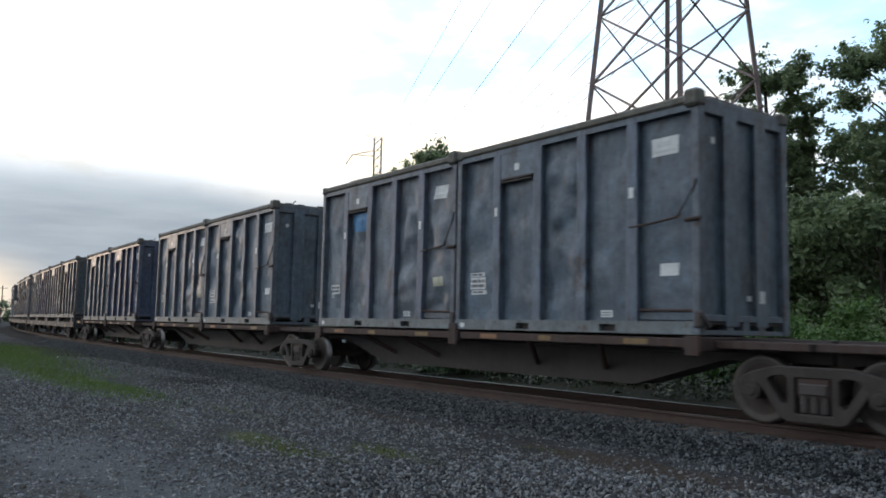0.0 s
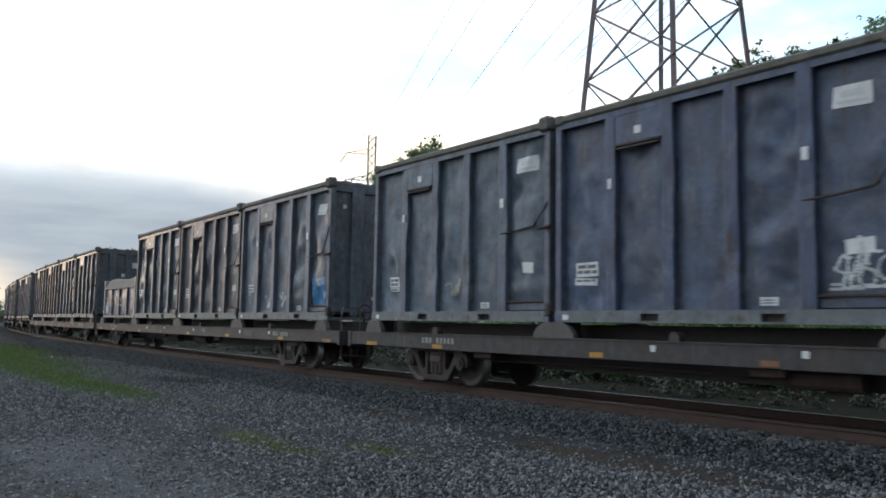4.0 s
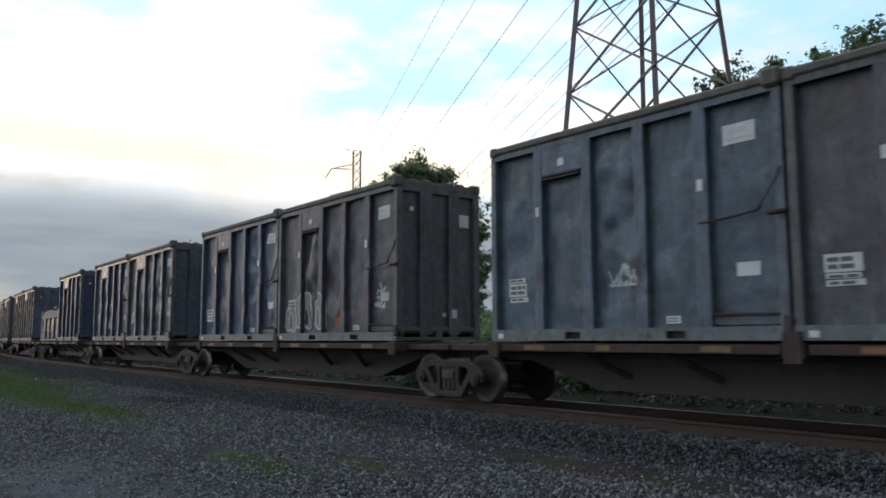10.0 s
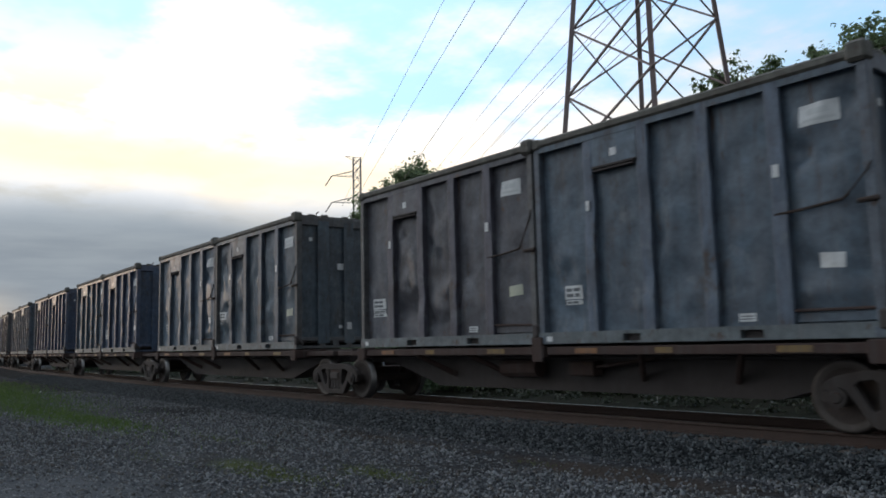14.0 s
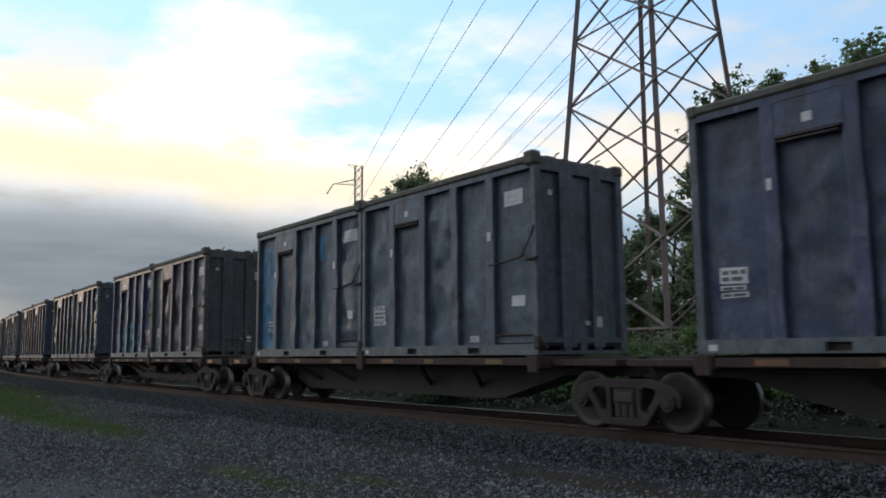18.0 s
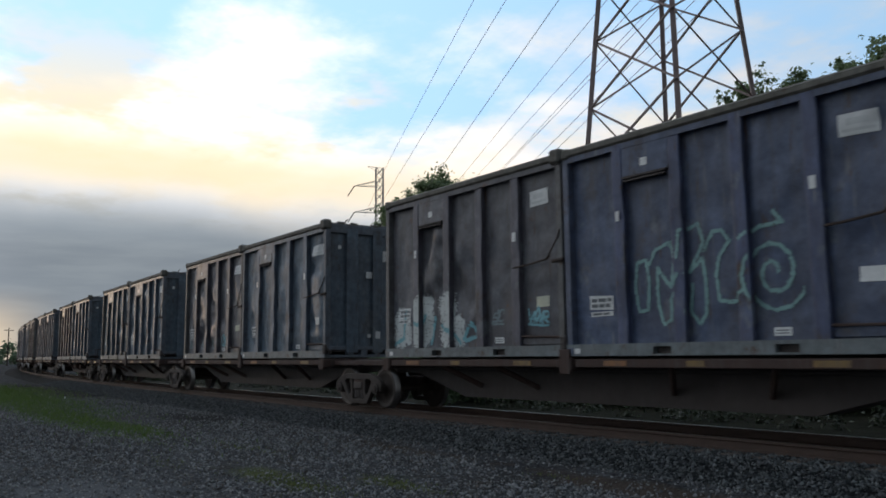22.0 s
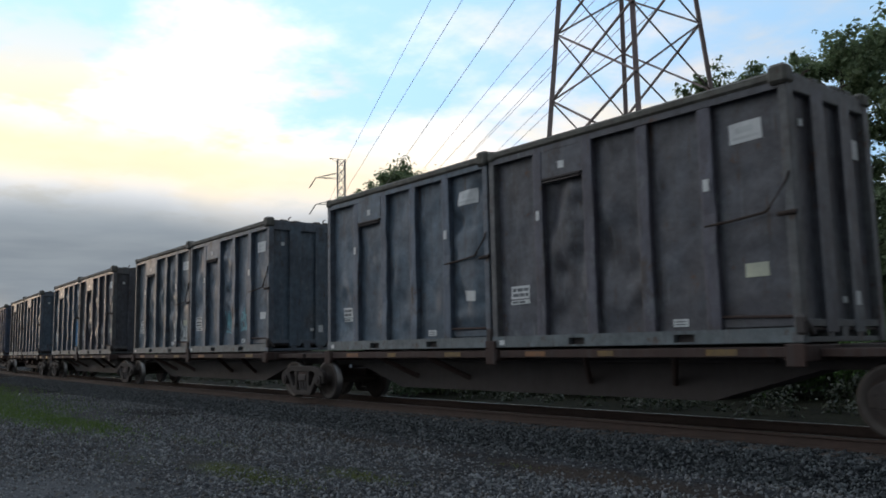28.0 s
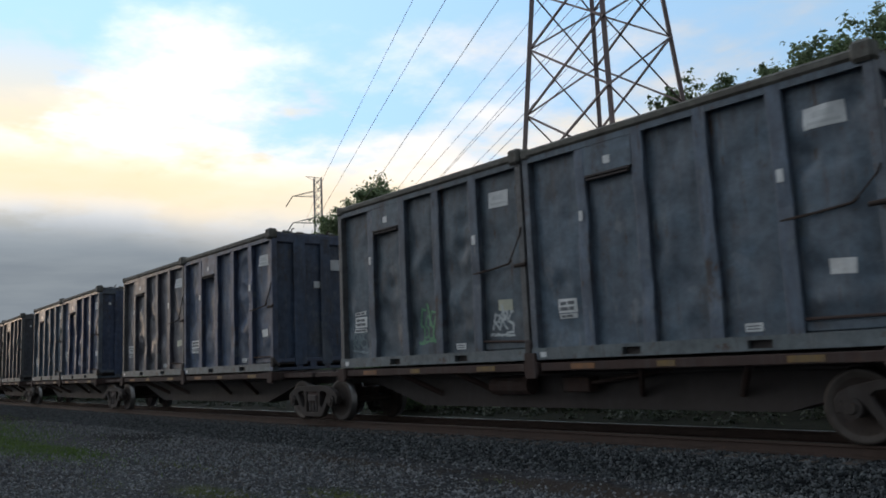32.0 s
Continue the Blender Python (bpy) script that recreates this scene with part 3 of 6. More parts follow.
def depth_of(u0, u1, z0, z1, back, seed, amount):
    """How far in a dented sheet lies at u and z."""
    rnd = random.Random(seed)
    dents = [(rnd.uniform(u0, u1), rnd.uniform(z0, z1), rnd.uniform(0.09, 0.32), rnd.uniform(-0.4, 1) * amount * 1.05) for _ in range(10)]

    def depth(u, z):
        i, j = (u - u0) / (u1 - u0), (z - z0) / (z1 - z0)
        e = max(0.0, min(1.0, 6 * min(i, 1 - i)) * min(1.0, 8 * min(j, 1 - j)))
        d = noise.noise(Vector((u * 1.3, z * 0.9, seed * 3.1))) * amount + noise.noise(Vector((u * 3.1, z * 2.3, seed * 1.7))) * amount * 0.5
        # folded creases, running aslant, and a sheet bowed out between its ribs
        d += (abs(noise.noise(Vector((u * 1.7 + z * 0.5, z * 1.1 - u * 0.3, seed * 5.3)))) - 0.22) * amount * 1.3
        d -= 0.55 * amount * math.sin(math.pi * i) * math.sin(math.pi * j)
        for du, dz, r, k in dents:
            d += k * math.exp(-((u - du) ** 2 + (z - dz) ** 2) / (r * r))
        if amount > 0.08:
            # a crumpled edge: creases one above another
            d += 0.05 * abs(((z * 2.1 + u * 0.8 + seed * 0.37) % 1) * 2 - 1) * math.exp(-((u - u1 + 0.26) / 0.2) ** 2) * (0.5 + 0.5 * math.sin(z * 1.7 + seed))
        return back + e * max(d, -0.075)
    return depth


def dented(dent, nu=9, nz=22, axis="x"):
    """A sheet-steel panel with dents: its points and faces, and its depth between those points."""
    u0, u1, z0, z1 = dent[:4]
    depth = depth_of(*dent)
    us, zs = [u0 + (u1 - u0) * i / nu for i in range(nu + 1)], [z0 + (z1 - z0) * j / nz for j in range(nz + 1)]
    grid = np.array([[depth(u, z) for u in us] for z in zs])
    verts = [(u, grid[j, i], z) if axis == "x" else (grid[j, i], u, z) for j, z in enumerate(zs) for i, u in enumerate(us)]
    w = nu + 1
    faces = [(j * w + i, j * w + i + 1, (j + 1) * w + i + 1, (j + 1) * w + i) for j in range(nz) for i in range(nu)]

    def at(u, z):
        a, b = min(max((u - u0) / (u1 - u0) * nu, 0), nu - 1e-6), min(max((z - z0) / (z1 - z0) * nz, 0), nz - 1e-6)
        i, j = int(a), int(b)
        a, b = a - i, b - j
        q = grid[j:j + 2, i:i + 2]
        return float(q[0, 0] * (1 - a) * (1 - b) + q[0, 1] * a * (1 - b) + q[1, 0] * (1 - a) * b + q[1, 1] * a * b)
    return verts, faces, at


def plate(parent, name, x0, x1, z0, z1, y, mat, label, tilt=0.0, lift=0.011):
    """A thin label stuck to the long side; it follows the dents where y is a depth function."""
    if not callable(y):
        return part(name, boxes((x0, x1, y - 0.004, y + 0.002, z0, z1)), parent, label, mat)
    nu, nz = max(2, int((x1 - x0) / 0.06)), max(2, int((z1 - z0) / 0.06))
    ca, sa = math.cos(radians(tilt)), math.sin(radians(tilt))
    v = []
    for back in (0.0, 0.004):
        for j in range(nz + 1):
            for i in range(nu + 1):
                a, b = (x1 - x0) * (i / nu - 0.5), (z1 - z0) * (j / nz - 0.5)
                xx, zz = (x0 + x1) / 2 + a * ca - b * sa, (z0 + z1) / 2 + a * sa + b * ca
                v.append((xx, y(xx, zz) - lift + back, zz))
    w = nu + 1
    f = [(j * w + i, j * w + i + 1, (j + 1) * w + i + 1, (j + 1) * w + i) for j in range(nz) for i in range(nu)]
    m = w * (nz + 1)
    f += [tuple(k + m for k in reversed(q)) for q in f]
    return part(name, mesh_of(name, v, f, mat), parent, label)


def label_block(parent, x, z, seed, y):
    """White label with lines of small print, in bars."""
    rnd = random.Random(seed)
    w = rnd.uniform(0.42, 0.54)
    zz = z
    for k, h in enumerate(rnd.choice(((0.24, 0.08), (0.08, 0.24, 0.09), (0.25, 0.12), (0.24, 0.07, 0.08)))):
        ww = w * (1 if h > 0.2 else rnd.choice((1, 0.92, 0.35)))
        tilt = rnd.uniform(-3, 3)
        x0 = x + rnd.uniform(-0.02, 0.03)
        st = plate(parent, "sticker", x0, x0 + ww, zz - h, zz, y, STICKER, "white sticker with unreadable print", tilt)
        for i in range(2 if h > 0.2 else 1):
            # words of print, in bars
            top = zz - (0.045 if h > 0.2 else 0.02) - 0.095 * i
            a = x0 + 0.04
            while a < x0 + ww - 0.10:
                b = min(a + rnd.uniform(0.10, 0.20), x0 + ww - 0.035)
                plate(st, "print", a, b, top - (0.06 if h > 0.2 else 0.04), top, y, INK, "dark unreadable print", tilt, 0.015)
                a = b + 0.03
        zz -= h + rnd.uniform(0.015, 0.04)


SHEETS = {}                              # the dents of each container's panels
GREY_PRINT = surface("grey_print", (0.60, 0.63, 0.62), rough=0.6, bump=0)


def make_container(seed, paint, edge, label):
    """A tall ribbed steel waste container. Its origin is at the middle of its base; the long side at -y is seen."""
    tone, paint = paint, PAINTS[paint]
    rnd = random.Random(seed)
    root = new("waste_container")
    X = -CL / 2
    hy = CW / 2
    deps = []
    for i in range(5):
        a = 0.14 if i == 0 else POSTS[i - 1][1]
        b = CL - 0.14 if i == 4 else POSTS[i][0]
        dent = (a + X - 0.08, b + X + 0.08, 0.19, CH - 0.20, -hy + DEPTH, seed * 10 + i, rnd.choice((0.03, 0.045, 0.06, 0.09)))
        v, f, at = dented(dent, 16, 32 if dent[6] < 0.08 else 50)
        deps.append(at)
        part("side_panel", mesh_of("side_panel", v, f, paint, smooth=True), root)
    for a, b in POSTS:
        # a flanged rib, a little bent: a broad front plate on a narrower web
        v, f = [], []
        bend = [rnd.uniform(-0.012, 0.012) for _ in range(9)]
        knock = [rnd.choice((0, 0, 0, rnd.uniform(0, 0.03))) for _ in range(9)]
        prof = ((a + 0.03, -hy + DEPTH + 0.01), (a + 0.03, -hy + 0.022), (a, -hy + 0.022), (a + 0.004, -hy + 0.006), (a + 0.02, -hy), (b - 0.02, -hy), (b - 0.004, -hy + 0.006), (b, -hy + 0.022), (b - 0.03, -hy + 0.022), (b - 0.03, -hy + DEPTH + 0.01))
        n = len(prof)
        for k in range(9):
            z = 0.19 + (CH - 0.33) * k / 8
            v += [(x + X + bend[k], y + knock[k], z) for x, y in prof]
        f = [(k * n + i, k * n + i + 1, k * n + i + n + 1, k * n + i + n) for k in range(8) for i in range(n - 1)]
        part("rib", mesh_of("rib", v, f, RIB_PAINTS[tone]), root)
    part("header_plate", boxes((POSTS[0][1] + X, POSTS[1][0] + X, -hy + 0.012, -hy + DEPTH + 0.02, CH - 0.72, CH - 0.15)), root, "", paint)
    part("lip", boxes((POSTS[0][1] + X + 0.02, POSTS[1][0] + X - 0.02, -hy - 0.025, -hy + 0.06, CH - 0.765, CH - 0.735), (POSTS[0][1] + X + 0.03, POSTS[1][0] + X - 0.06, -hy - 0.012, -hy + 0.06, CH - 0.815, CH - 0.785)), root, "dark double lip", DARK_STEEL)
    for x0, x1 in ((X, X + 0.14), (-X - 0.14, -X)):
        part("corner_post", boxes((x0, x1, -hy, -hy + 0.16, 0.12, CH - 0.05), bevel=0.012), root, "", edge)
    part("top_rail", boxes((X, -X, -hy - 0.035, -hy + 0.14, CH - 0.135, CH + 0.012), bevel=0.035), root, "weathered brown-grey top rail", TOP_PAINT)
    part("header_rail", boxes((X + 0.13, -X - 0.13, -hy + 0.004, -hy + 0.03, CH - 0.235, CH - 0.13)), root, "", paint)
    # the bottom rail, with two openings for lifting forks
    pk = ((1.93, 2.28), (4.04, 4.40))
    xs = [0, pk[0][0], pk[0][1], pk[1][0], pk[1][1], CL]
    zs = [0.0, 0.03, 0.145, 0.2]
    bm = bmesh.new()
    grid = [[bm.verts.new((x + X, -hy - 0.012, z)) for x in xs] for z in zs]
    faces = [bm.faces.new((grid[k][i], grid[k][i + 1], grid[k + 1][i + 1], grid[k + 1][i])) for k in range(3) for i in range(5) if not (k == 1 and i in (1, 3))]
    ext = bmesh.ops.extrude_face_region(bm, geom=faces)
    bmesh.ops.translate(bm, vec=(0, 0.15, 0), verts=[g for g in ext["geom"] if isinstance(g, bmesh.types.BMVert)])
    bmesh.ops.recalc_face_normals(bm, faces=bm.faces)
    part("bottom_rail", bm, root, "paler scuffed bottom rail", SILL_PAINT)
    for a, b in pk:
        part("fork_pocket", boxes((a + X - 0.02, b + X + 0.02, -hy + 0.10, hy - 0.14, 0.02, 0.16)), root, "dark fork pocket", DARK_STEEL)
    for x in (X + 0.09, -X - 0.09):
        big = 0.035 if x > 0 else 0.0
        part("corner_casting", boxes((x - 0.09 - 2 * big, x + 0.09 + big, -hy - 0.045 - big, -hy + 0.17, CH - 0.16 - big, CH + 0.03 + 1.6 * big), bevel=0.03 + 0.4 * big), root, "worn rounded corner casting", TOP_PAINT)
        part("corner_casting", boxes((x - 0.09, x + 0.09, -hy - 0.016, -hy + 0.15, -0.004, 0.15), bevel=0.015), root, "", edge)
    # front end wall, with three posts and recessed panels, and its hinge lugs
    E = -X
    cols = ((-hy + 0.12, -0.50), (-0.26, 0.34), (0.55, hy - 0.13))
    for i, (a, b) in enumerate(cols):
        v, f, _ = dented((a, b, 0.30, CH - 0.22, E - 0.105, seed * 10 + 20 + i, 0.015), 6, 16, "y")
        part("end_panel", mesh_of("end_panel", v, f, paint, smooth=True), root)
    for a, b in ((-0.56, -0.20), (0.28, 0.60)):
        # broad end posts: a front plate on a narrower web
        part("end_post", boxes((E - 0.035, E - 0.01, a, b, 0.13, CH - 0.12), (E - 0.18, E - 0.034, a + 0.04, b - 0.04, 0.14, CH - 0.14), bevel=0.008), root, "", paint)
    part("end_header", boxes((E - 0.17, E - 0.012, -hy + 0.14, hy - 0.14, CH - 0.27, CH - 0.03), bevel=0.012), root, "", edge)
    part("end_sill", boxes((E - 0.18, E - 0.03, -hy + 0.14, hy - 0.14, 0.0, 0.075), (E - 0.18, E - 0.02, -hy + 0.14, hy - 0.14, 0.21, 0.31), bevel=0.008), root, "", edge)
    for y in (-0.42, 0.0, 0.44):
        part("sill_block", boxes((E - 0.17, E - 0.025, y - 0.09, y + 0.09, 0.07, 0.215)), root, "", edge)
    part("corner_post", boxes((E - 0.16, E, hy - 0.17, hy, 0.0, CH + 0.03), bevel=0.012), root, "", edge)
    part("corner_casting", boxes((E - 0.20, E + 0.03, hy - 0.22, hy + 0.03, CH - 0.15, CH + 0.07), bevel=0.04), root, "worn rounded corner casting", TOP_PAINT)
    for y in (-0.72, -0.30, 0.36, 0.68):
        part("hinge_lug", cyl(bmesh.new(), (E - 0.11, y - 0.09, CH - 0.01), (E - 0.11, y + 0.09, CH - 0.01), rnd.uniform(0.055, 0.085), n=10), root, "", TOP_PAINT)
    for y in (-0.58, 0.55):
        bm = cyl(bmesh.new(), (E - 0.10, y, CH - 0.03), (E - 0.09, y + 0.02, CH + 0.10), 0.016, n=6)
        cyl(bm, (E - 0.09, y + 0.02, CH + 0.10), (E - 0.02, y + 0.05, CH + 0.12), 0.015, n=6)
        part("hook", bm, root, "bent steel hook", RUSTY)
    # a heavy latch at the foot of the front corner
    bm = boxes((E - 0.10, E + 0.05, -hy - 0.05, -hy + 0.05, 0.10, 0.36), bevel=0.03)
    cyl(bm, (E + 0.02, -hy - 0.02, 0.30), (E + 0.06, -hy + 0.14, 0.12), 0.045, n=8)
    part("corner_latch", bm, root, "dark greasy corner latch", DARK_STEEL)
    # the sides that face away, and the lid
    out = [(X, -hy + 0.02), (X + 0.06, -hy + 0.02), (X + 0.06, hy - 0.13), (E - 0.22, hy - 0.13), (E - 0.22, hy - 0.10)]
    for a, b in reversed(POSTS):
        out += [(b + X, hy - 0.10), (b + X, hy), (a + X, hy), (a + X, hy - 0.10)]
    out += [(X, hy - 0.10)]
    bm = bmesh.new()
    lo = [bm.verts.new((x, y, 0.04)) for x, y in out]
    hi = [bm.verts.new((x, y, CH - 0.03)) for x, y in out]
    for k in range(len(out)):
        q = (k + 1) % len(out)
        bm.faces.new((lo[k], lo[q], hi[q], hi[k]))
    bm.faces.new(list(reversed(lo)))
    bm.faces.new(hi)
    bmesh.ops.recalc_face_normals(bm, faces=bm.faces)
    part("back_shell", bm, root, "", paint)
    part("lid", boxes((X + 0.05, E - 0.05, -hy + 0.1, hy - 0.1, CH - 0.05, CH + 0.012)), root, "", edge)
    part("floor_plate", boxes((X + 0.05, E - 0.05, -hy + 0.12, hy - 0.12, 0.165, 0.2)), root, "", DARK_STEEL)
    # the door gear on the last panel: a locking bar and a slack chain
    a = POSTS[3][0] + X + 0.1
    rise = rnd.uniform(0.30, 0.60)
    zb = 1.72 + rnd.uniform(-0.04, 0.04)
    bm = bmesh.new()
    for p, q in zip([(a - 0.06, zb - 0.02), (a + 0.3, zb), (E - 0.46, zb + 0.06)], [(a + 0.3, zb), (E - 0.46, zb + 0.06), (E - 0.36, zb + 0.12)]):
        cyl(bm, (p[0], -hy + 0.03, p[1]), (q[0], -hy + 0.01, q[1]), 0.021, n=6)
    part("locking_bar", bm, root, "dark rusted locking bar", LATCH)
    pts = [(E - 0.38, zb + 0.10), (E - 0.24, zb + 0.12 + rise * 0.35), (E - 0.10, zb + 0.12 + rise * 0.8), (E - 0.05, zb + 0.16 + rise)]
    bm = bmesh.new()
    for p, q in zip(pts, pts[1:]):
        cyl(bm, (p[0], -hy - 0.012, p[1]), (q[0], -hy - 0.012, q[1]), 0.012, n=6)
    part("locking_chain", bm, root, "slack rusted locking chain", LATCH)
    part("locking_pin", cyl(bmesh.new(), (E - 0.24, -hy - 0.02, zb), (E + 0.03, -hy - 0.02, zb + 0.01), 0.035, n=8), root, "rusted locking pin", LATCH)
    part("door_flap", boxes((POSTS[3][1] + X - 0.02, E - 0.13, -hy + 0.075, -hy + 0.095, 0.22, 0.34), bevel=0.006), root, "", paint)
    part("lower_bar", cyl(bmesh.new(), (a, -hy + 0.05, 0.38), (E - 0.1, -hy + 0.05, 0.33 + rnd.uniform(0, 0.05)), 0.022, n=6), root, "rusted lower bar", RUSTY)
    # stickers: all containers carry the same set, more or less worn
    label_block(root, X + 0.35 + rnd.uniform(-0.05, 0.2), rnd.uniform(1.0, 1.25), seed, deps[0])
    q = POSTS[3][1] + X
    tilt = rnd.uniform(-3, 3)
    s = plate(root, "placard", q + 0.22, q + 0.74, 2.86, 3.16, deps[4], STICKER, "white number placard", tilt)
    plate(s, "print", q + 0.34, q + 0.62, 3.00, 3.09, deps[4], GREY_PRINT, "grey print", tilt, 0.015)
    plate(s, "print", q + 0.27, q + 0.69, 2.91, 2.95, deps[4], GREY_PRINT, "grey print", tilt, 0.015)
    s = plate(root, "notice", q + 0.35, q + 0.72, 0.92, 1.12, deps[4], rnd.choice((STICKER, STICKER_OLD)), "pale safety notice", rnd.uniform(-5, 5))
    q = POSTS[2][1] + X
    s = plate(root, "notice", q + 0.25, q + 0.52, 0.26, 0.38, deps[3], STICKER, "small white notice", 0)
    plate(s, "print", q + 0.28, q + 0.48, 0.33, 0.345, deps[3], INK, "dark print", 0, 0.015)
    plate(s, "print", q + 0.28, q + 0.48, 0.29, 0.305, deps[3], INK, "dark print", 0, 0.015)
    plate(root, "reflector", POSTS[3][0] + X + 0.06, POSTS[3][0] + X + 0.16, 2.22, 2.40, -hy - 0.004, STICKER, "small white tag")
    plate(root, "reflector", POSTS[0][0] + X + 0.05, POSTS[0][0] + X + 0.13, 2.25, 2.42, -hy - 0.004, STICKER, "small white tag")
    plate(root, "reflector", POSTS[0][1] + X + 0.4, POSTS[0][1] + X + 0.54, CH - 0.6, CH - 0.47, -hy + 0.011, STICKER, "small white tag")
    plate(root, "reflector", X + 0.2, X + 0.34, 0.04, 0.13, -hy - 0.016, STICKER, "small white tag on the bottom rail")
    for y, z, w, h in ((0.64, 2.72, 0.30, 0.30), (0.10, 2.22, 0.20, 0.18), (0.14, 0.55, 0.11, 0.09), (0.36, 0.52, 0.15, 0.20), (-0.80, 3.0, 0.10, 0.1)):
        if rnd.random() < 0.8:
            xx = E - 0.012 if -0.56 < y < -0.20 or 0.28 < y < 0.60 else E - 0.11
            part("sticker", boxes((xx, xx + 0.03 if xx < E - 0.05 else xx + 0.006, y, y + w, z, z + h)), root, "white sticker", STICKER)
    root["paint"] = tone
    SHEETS[seed] = deps
    root["sheets"] = seed
    return tagged(root, label, "container", "waste containers on the train")


def make_low_container(paint, seed=77):
    """An open-topped low container with white end posts and a bulging tarpaulin."""
    root = new("low_container")
    X, hy, H = -CL / 2, CW / 2, 1.46
    rnd = random.Random(seed)
    posts = ((1.52, 1.64), (2.98, 3.10), (4.48, 4.60))
    for i in range(4):
        a = 0.14 if i == 0 else posts[i - 1][1]
        b = CL - 0.14 if i == 3 else posts[i][0]
        v, f, _ = dented((a + X, b + X, 0.14, H - 0.08, -hy + 0.08, seed + i, 0.022), 9, 10)
        part("side_panel", mesh_of("side_panel", v, f, paint, smooth=True), root)
    for a, b in posts:
        part("rib", boxes((a + X, b + X, -hy, -hy + 0.1, 0.12, H - 0.06), bevel=0.01), root, "", paint)
    for x0, x1 in ((X, X + 0.16), (-X - 0.16, -X)):
        for y0, y1 in ((-hy - 0.005, -hy + 0.16), (hy - 0.16, hy + 0.005)):
            part("corner_post", boxes((x0, x1, y0, y1, 0.0, H + 0.40), bevel=0.012), root, "white corner post", WHITE_POST)
    part("top_rail", boxes((X + 0.16, -X - 0.16, -hy - 0.01, -hy + 0.10, H - 0.08, H), bevel=0.01), root, "", paint)
    part("bottom_rail", boxes((X, -X, -hy - 0.008, -hy + 0.12, 0.0, 0.115), bevel=0.01), root, "worn grey bottom rail", SILL_PAINT)
    part("shell", boxes((X + 0.02, -X - 0.02, hy - 0.12, hy, 0.0, H), (X + 0.02, X + 0.1, -hy + 0.17, hy - 0.17, 0.0, H), (-X - 0.1, -X - 0.02, -hy + 0.17, hy - 0.17, 0.0, H), (X + 0.1, -X - 0.1, -hy + 0.1, hy - 0.12, 0.02, 0.1)), root, "", paint)
    verts, nu, nv = [], 30, 22
    for j in range(nv + 1):
        for i in range(nu + 1):
            u, w = i / nu, j / nv
            # steep sides, then a nearly flat, slightly sagging top
            e = min(1.0, 5.5 * min(w, 1 - w))
            side = min(w, 1 - w) * 5.5
            yy = -hy - 0.03 + (0.20 * side if side < 1 else 0.20 + (w - 1 / 5.5) / (1 - 2 / 5.5) * (CW - 0.34)) if w <= 0.5 or side >= 1 else hy + 0.03 - 0.20 * side
            hgt = 0.40 + 0.035 * noise.noise(Vector((u * 5, w * 3, 2))) + 0.04 * math.sin(u * 7)
            verts.append((X + 0.12 + (CL - 0.24) * u, yy, H - 0.05 + (hgt + 0.05) * e + 0.012 * noise.noise(Vector((u * 22, w * 8, 7)))))
    faces = [(j * (nu + 1) + i, j * (nu + 1) + i + 1, (j + 1) * (nu + 1) + i + 1, (j + 1) * (nu + 1) + i) for j in range(nv) for i in range(nu)]
    part("tarpaulin", mesh_of("tarpaulin", verts, faces, TARP, smooth=True), root, "bulging grey tarpaulin cover")
    yp = -hy + 0.04
    for x, z, w, h in ((0.42, 0.88, 0.30, 0.13), (0.45, 0.66, 0.27, 0.12), (1.62, 1.02, 0.28, 0.08), (1.62, 0.90, 0.25, 0.07), (1.66, 0.78, 0.16, 0.07), (1.62, 0.66, 0.28, 0.07), (1.64, 0.52, 0.14, 0.09), (2.02, 0.90, 0.34, 0.10),
                       (2.78, 0.92, 0.62, 0.07), (2.78, 0.80, 0.70, 0.07), (2.76, 0.68, 0.45, 0.07), (2.76, 0.56, 0.78, 0.07)):
        n = max(2, int(w / 0.09))
        part("stencil", boxes(*[(x + X + w * k / n, x + X + w * (k + 0.72) / n, yp - 0.004, yp + 0.004, z, z + h) for k in range(n)]), root, "pale stencilled lettering, unreadable", STICKER_OLD)
    plate(root, "blue_patch", 0.24 + X, 0.98 + X, 0.22, 0.60, yp, PATCH, "bright blue paint patch")
    return tagged(root, "low blue open-topped container with white posts and grey tarpaulin", "container", "low containers on the train")


# ---- cars ----
WR = 0.483


def train_s(t):
    """Metres that the train has gone since the start: it slows down."""
    q = t / 32
    return q * (501.921 + q * (-90.52 + q * (223.464 + q * (-522.486 + q * (512.069 - q * 181.382)))))


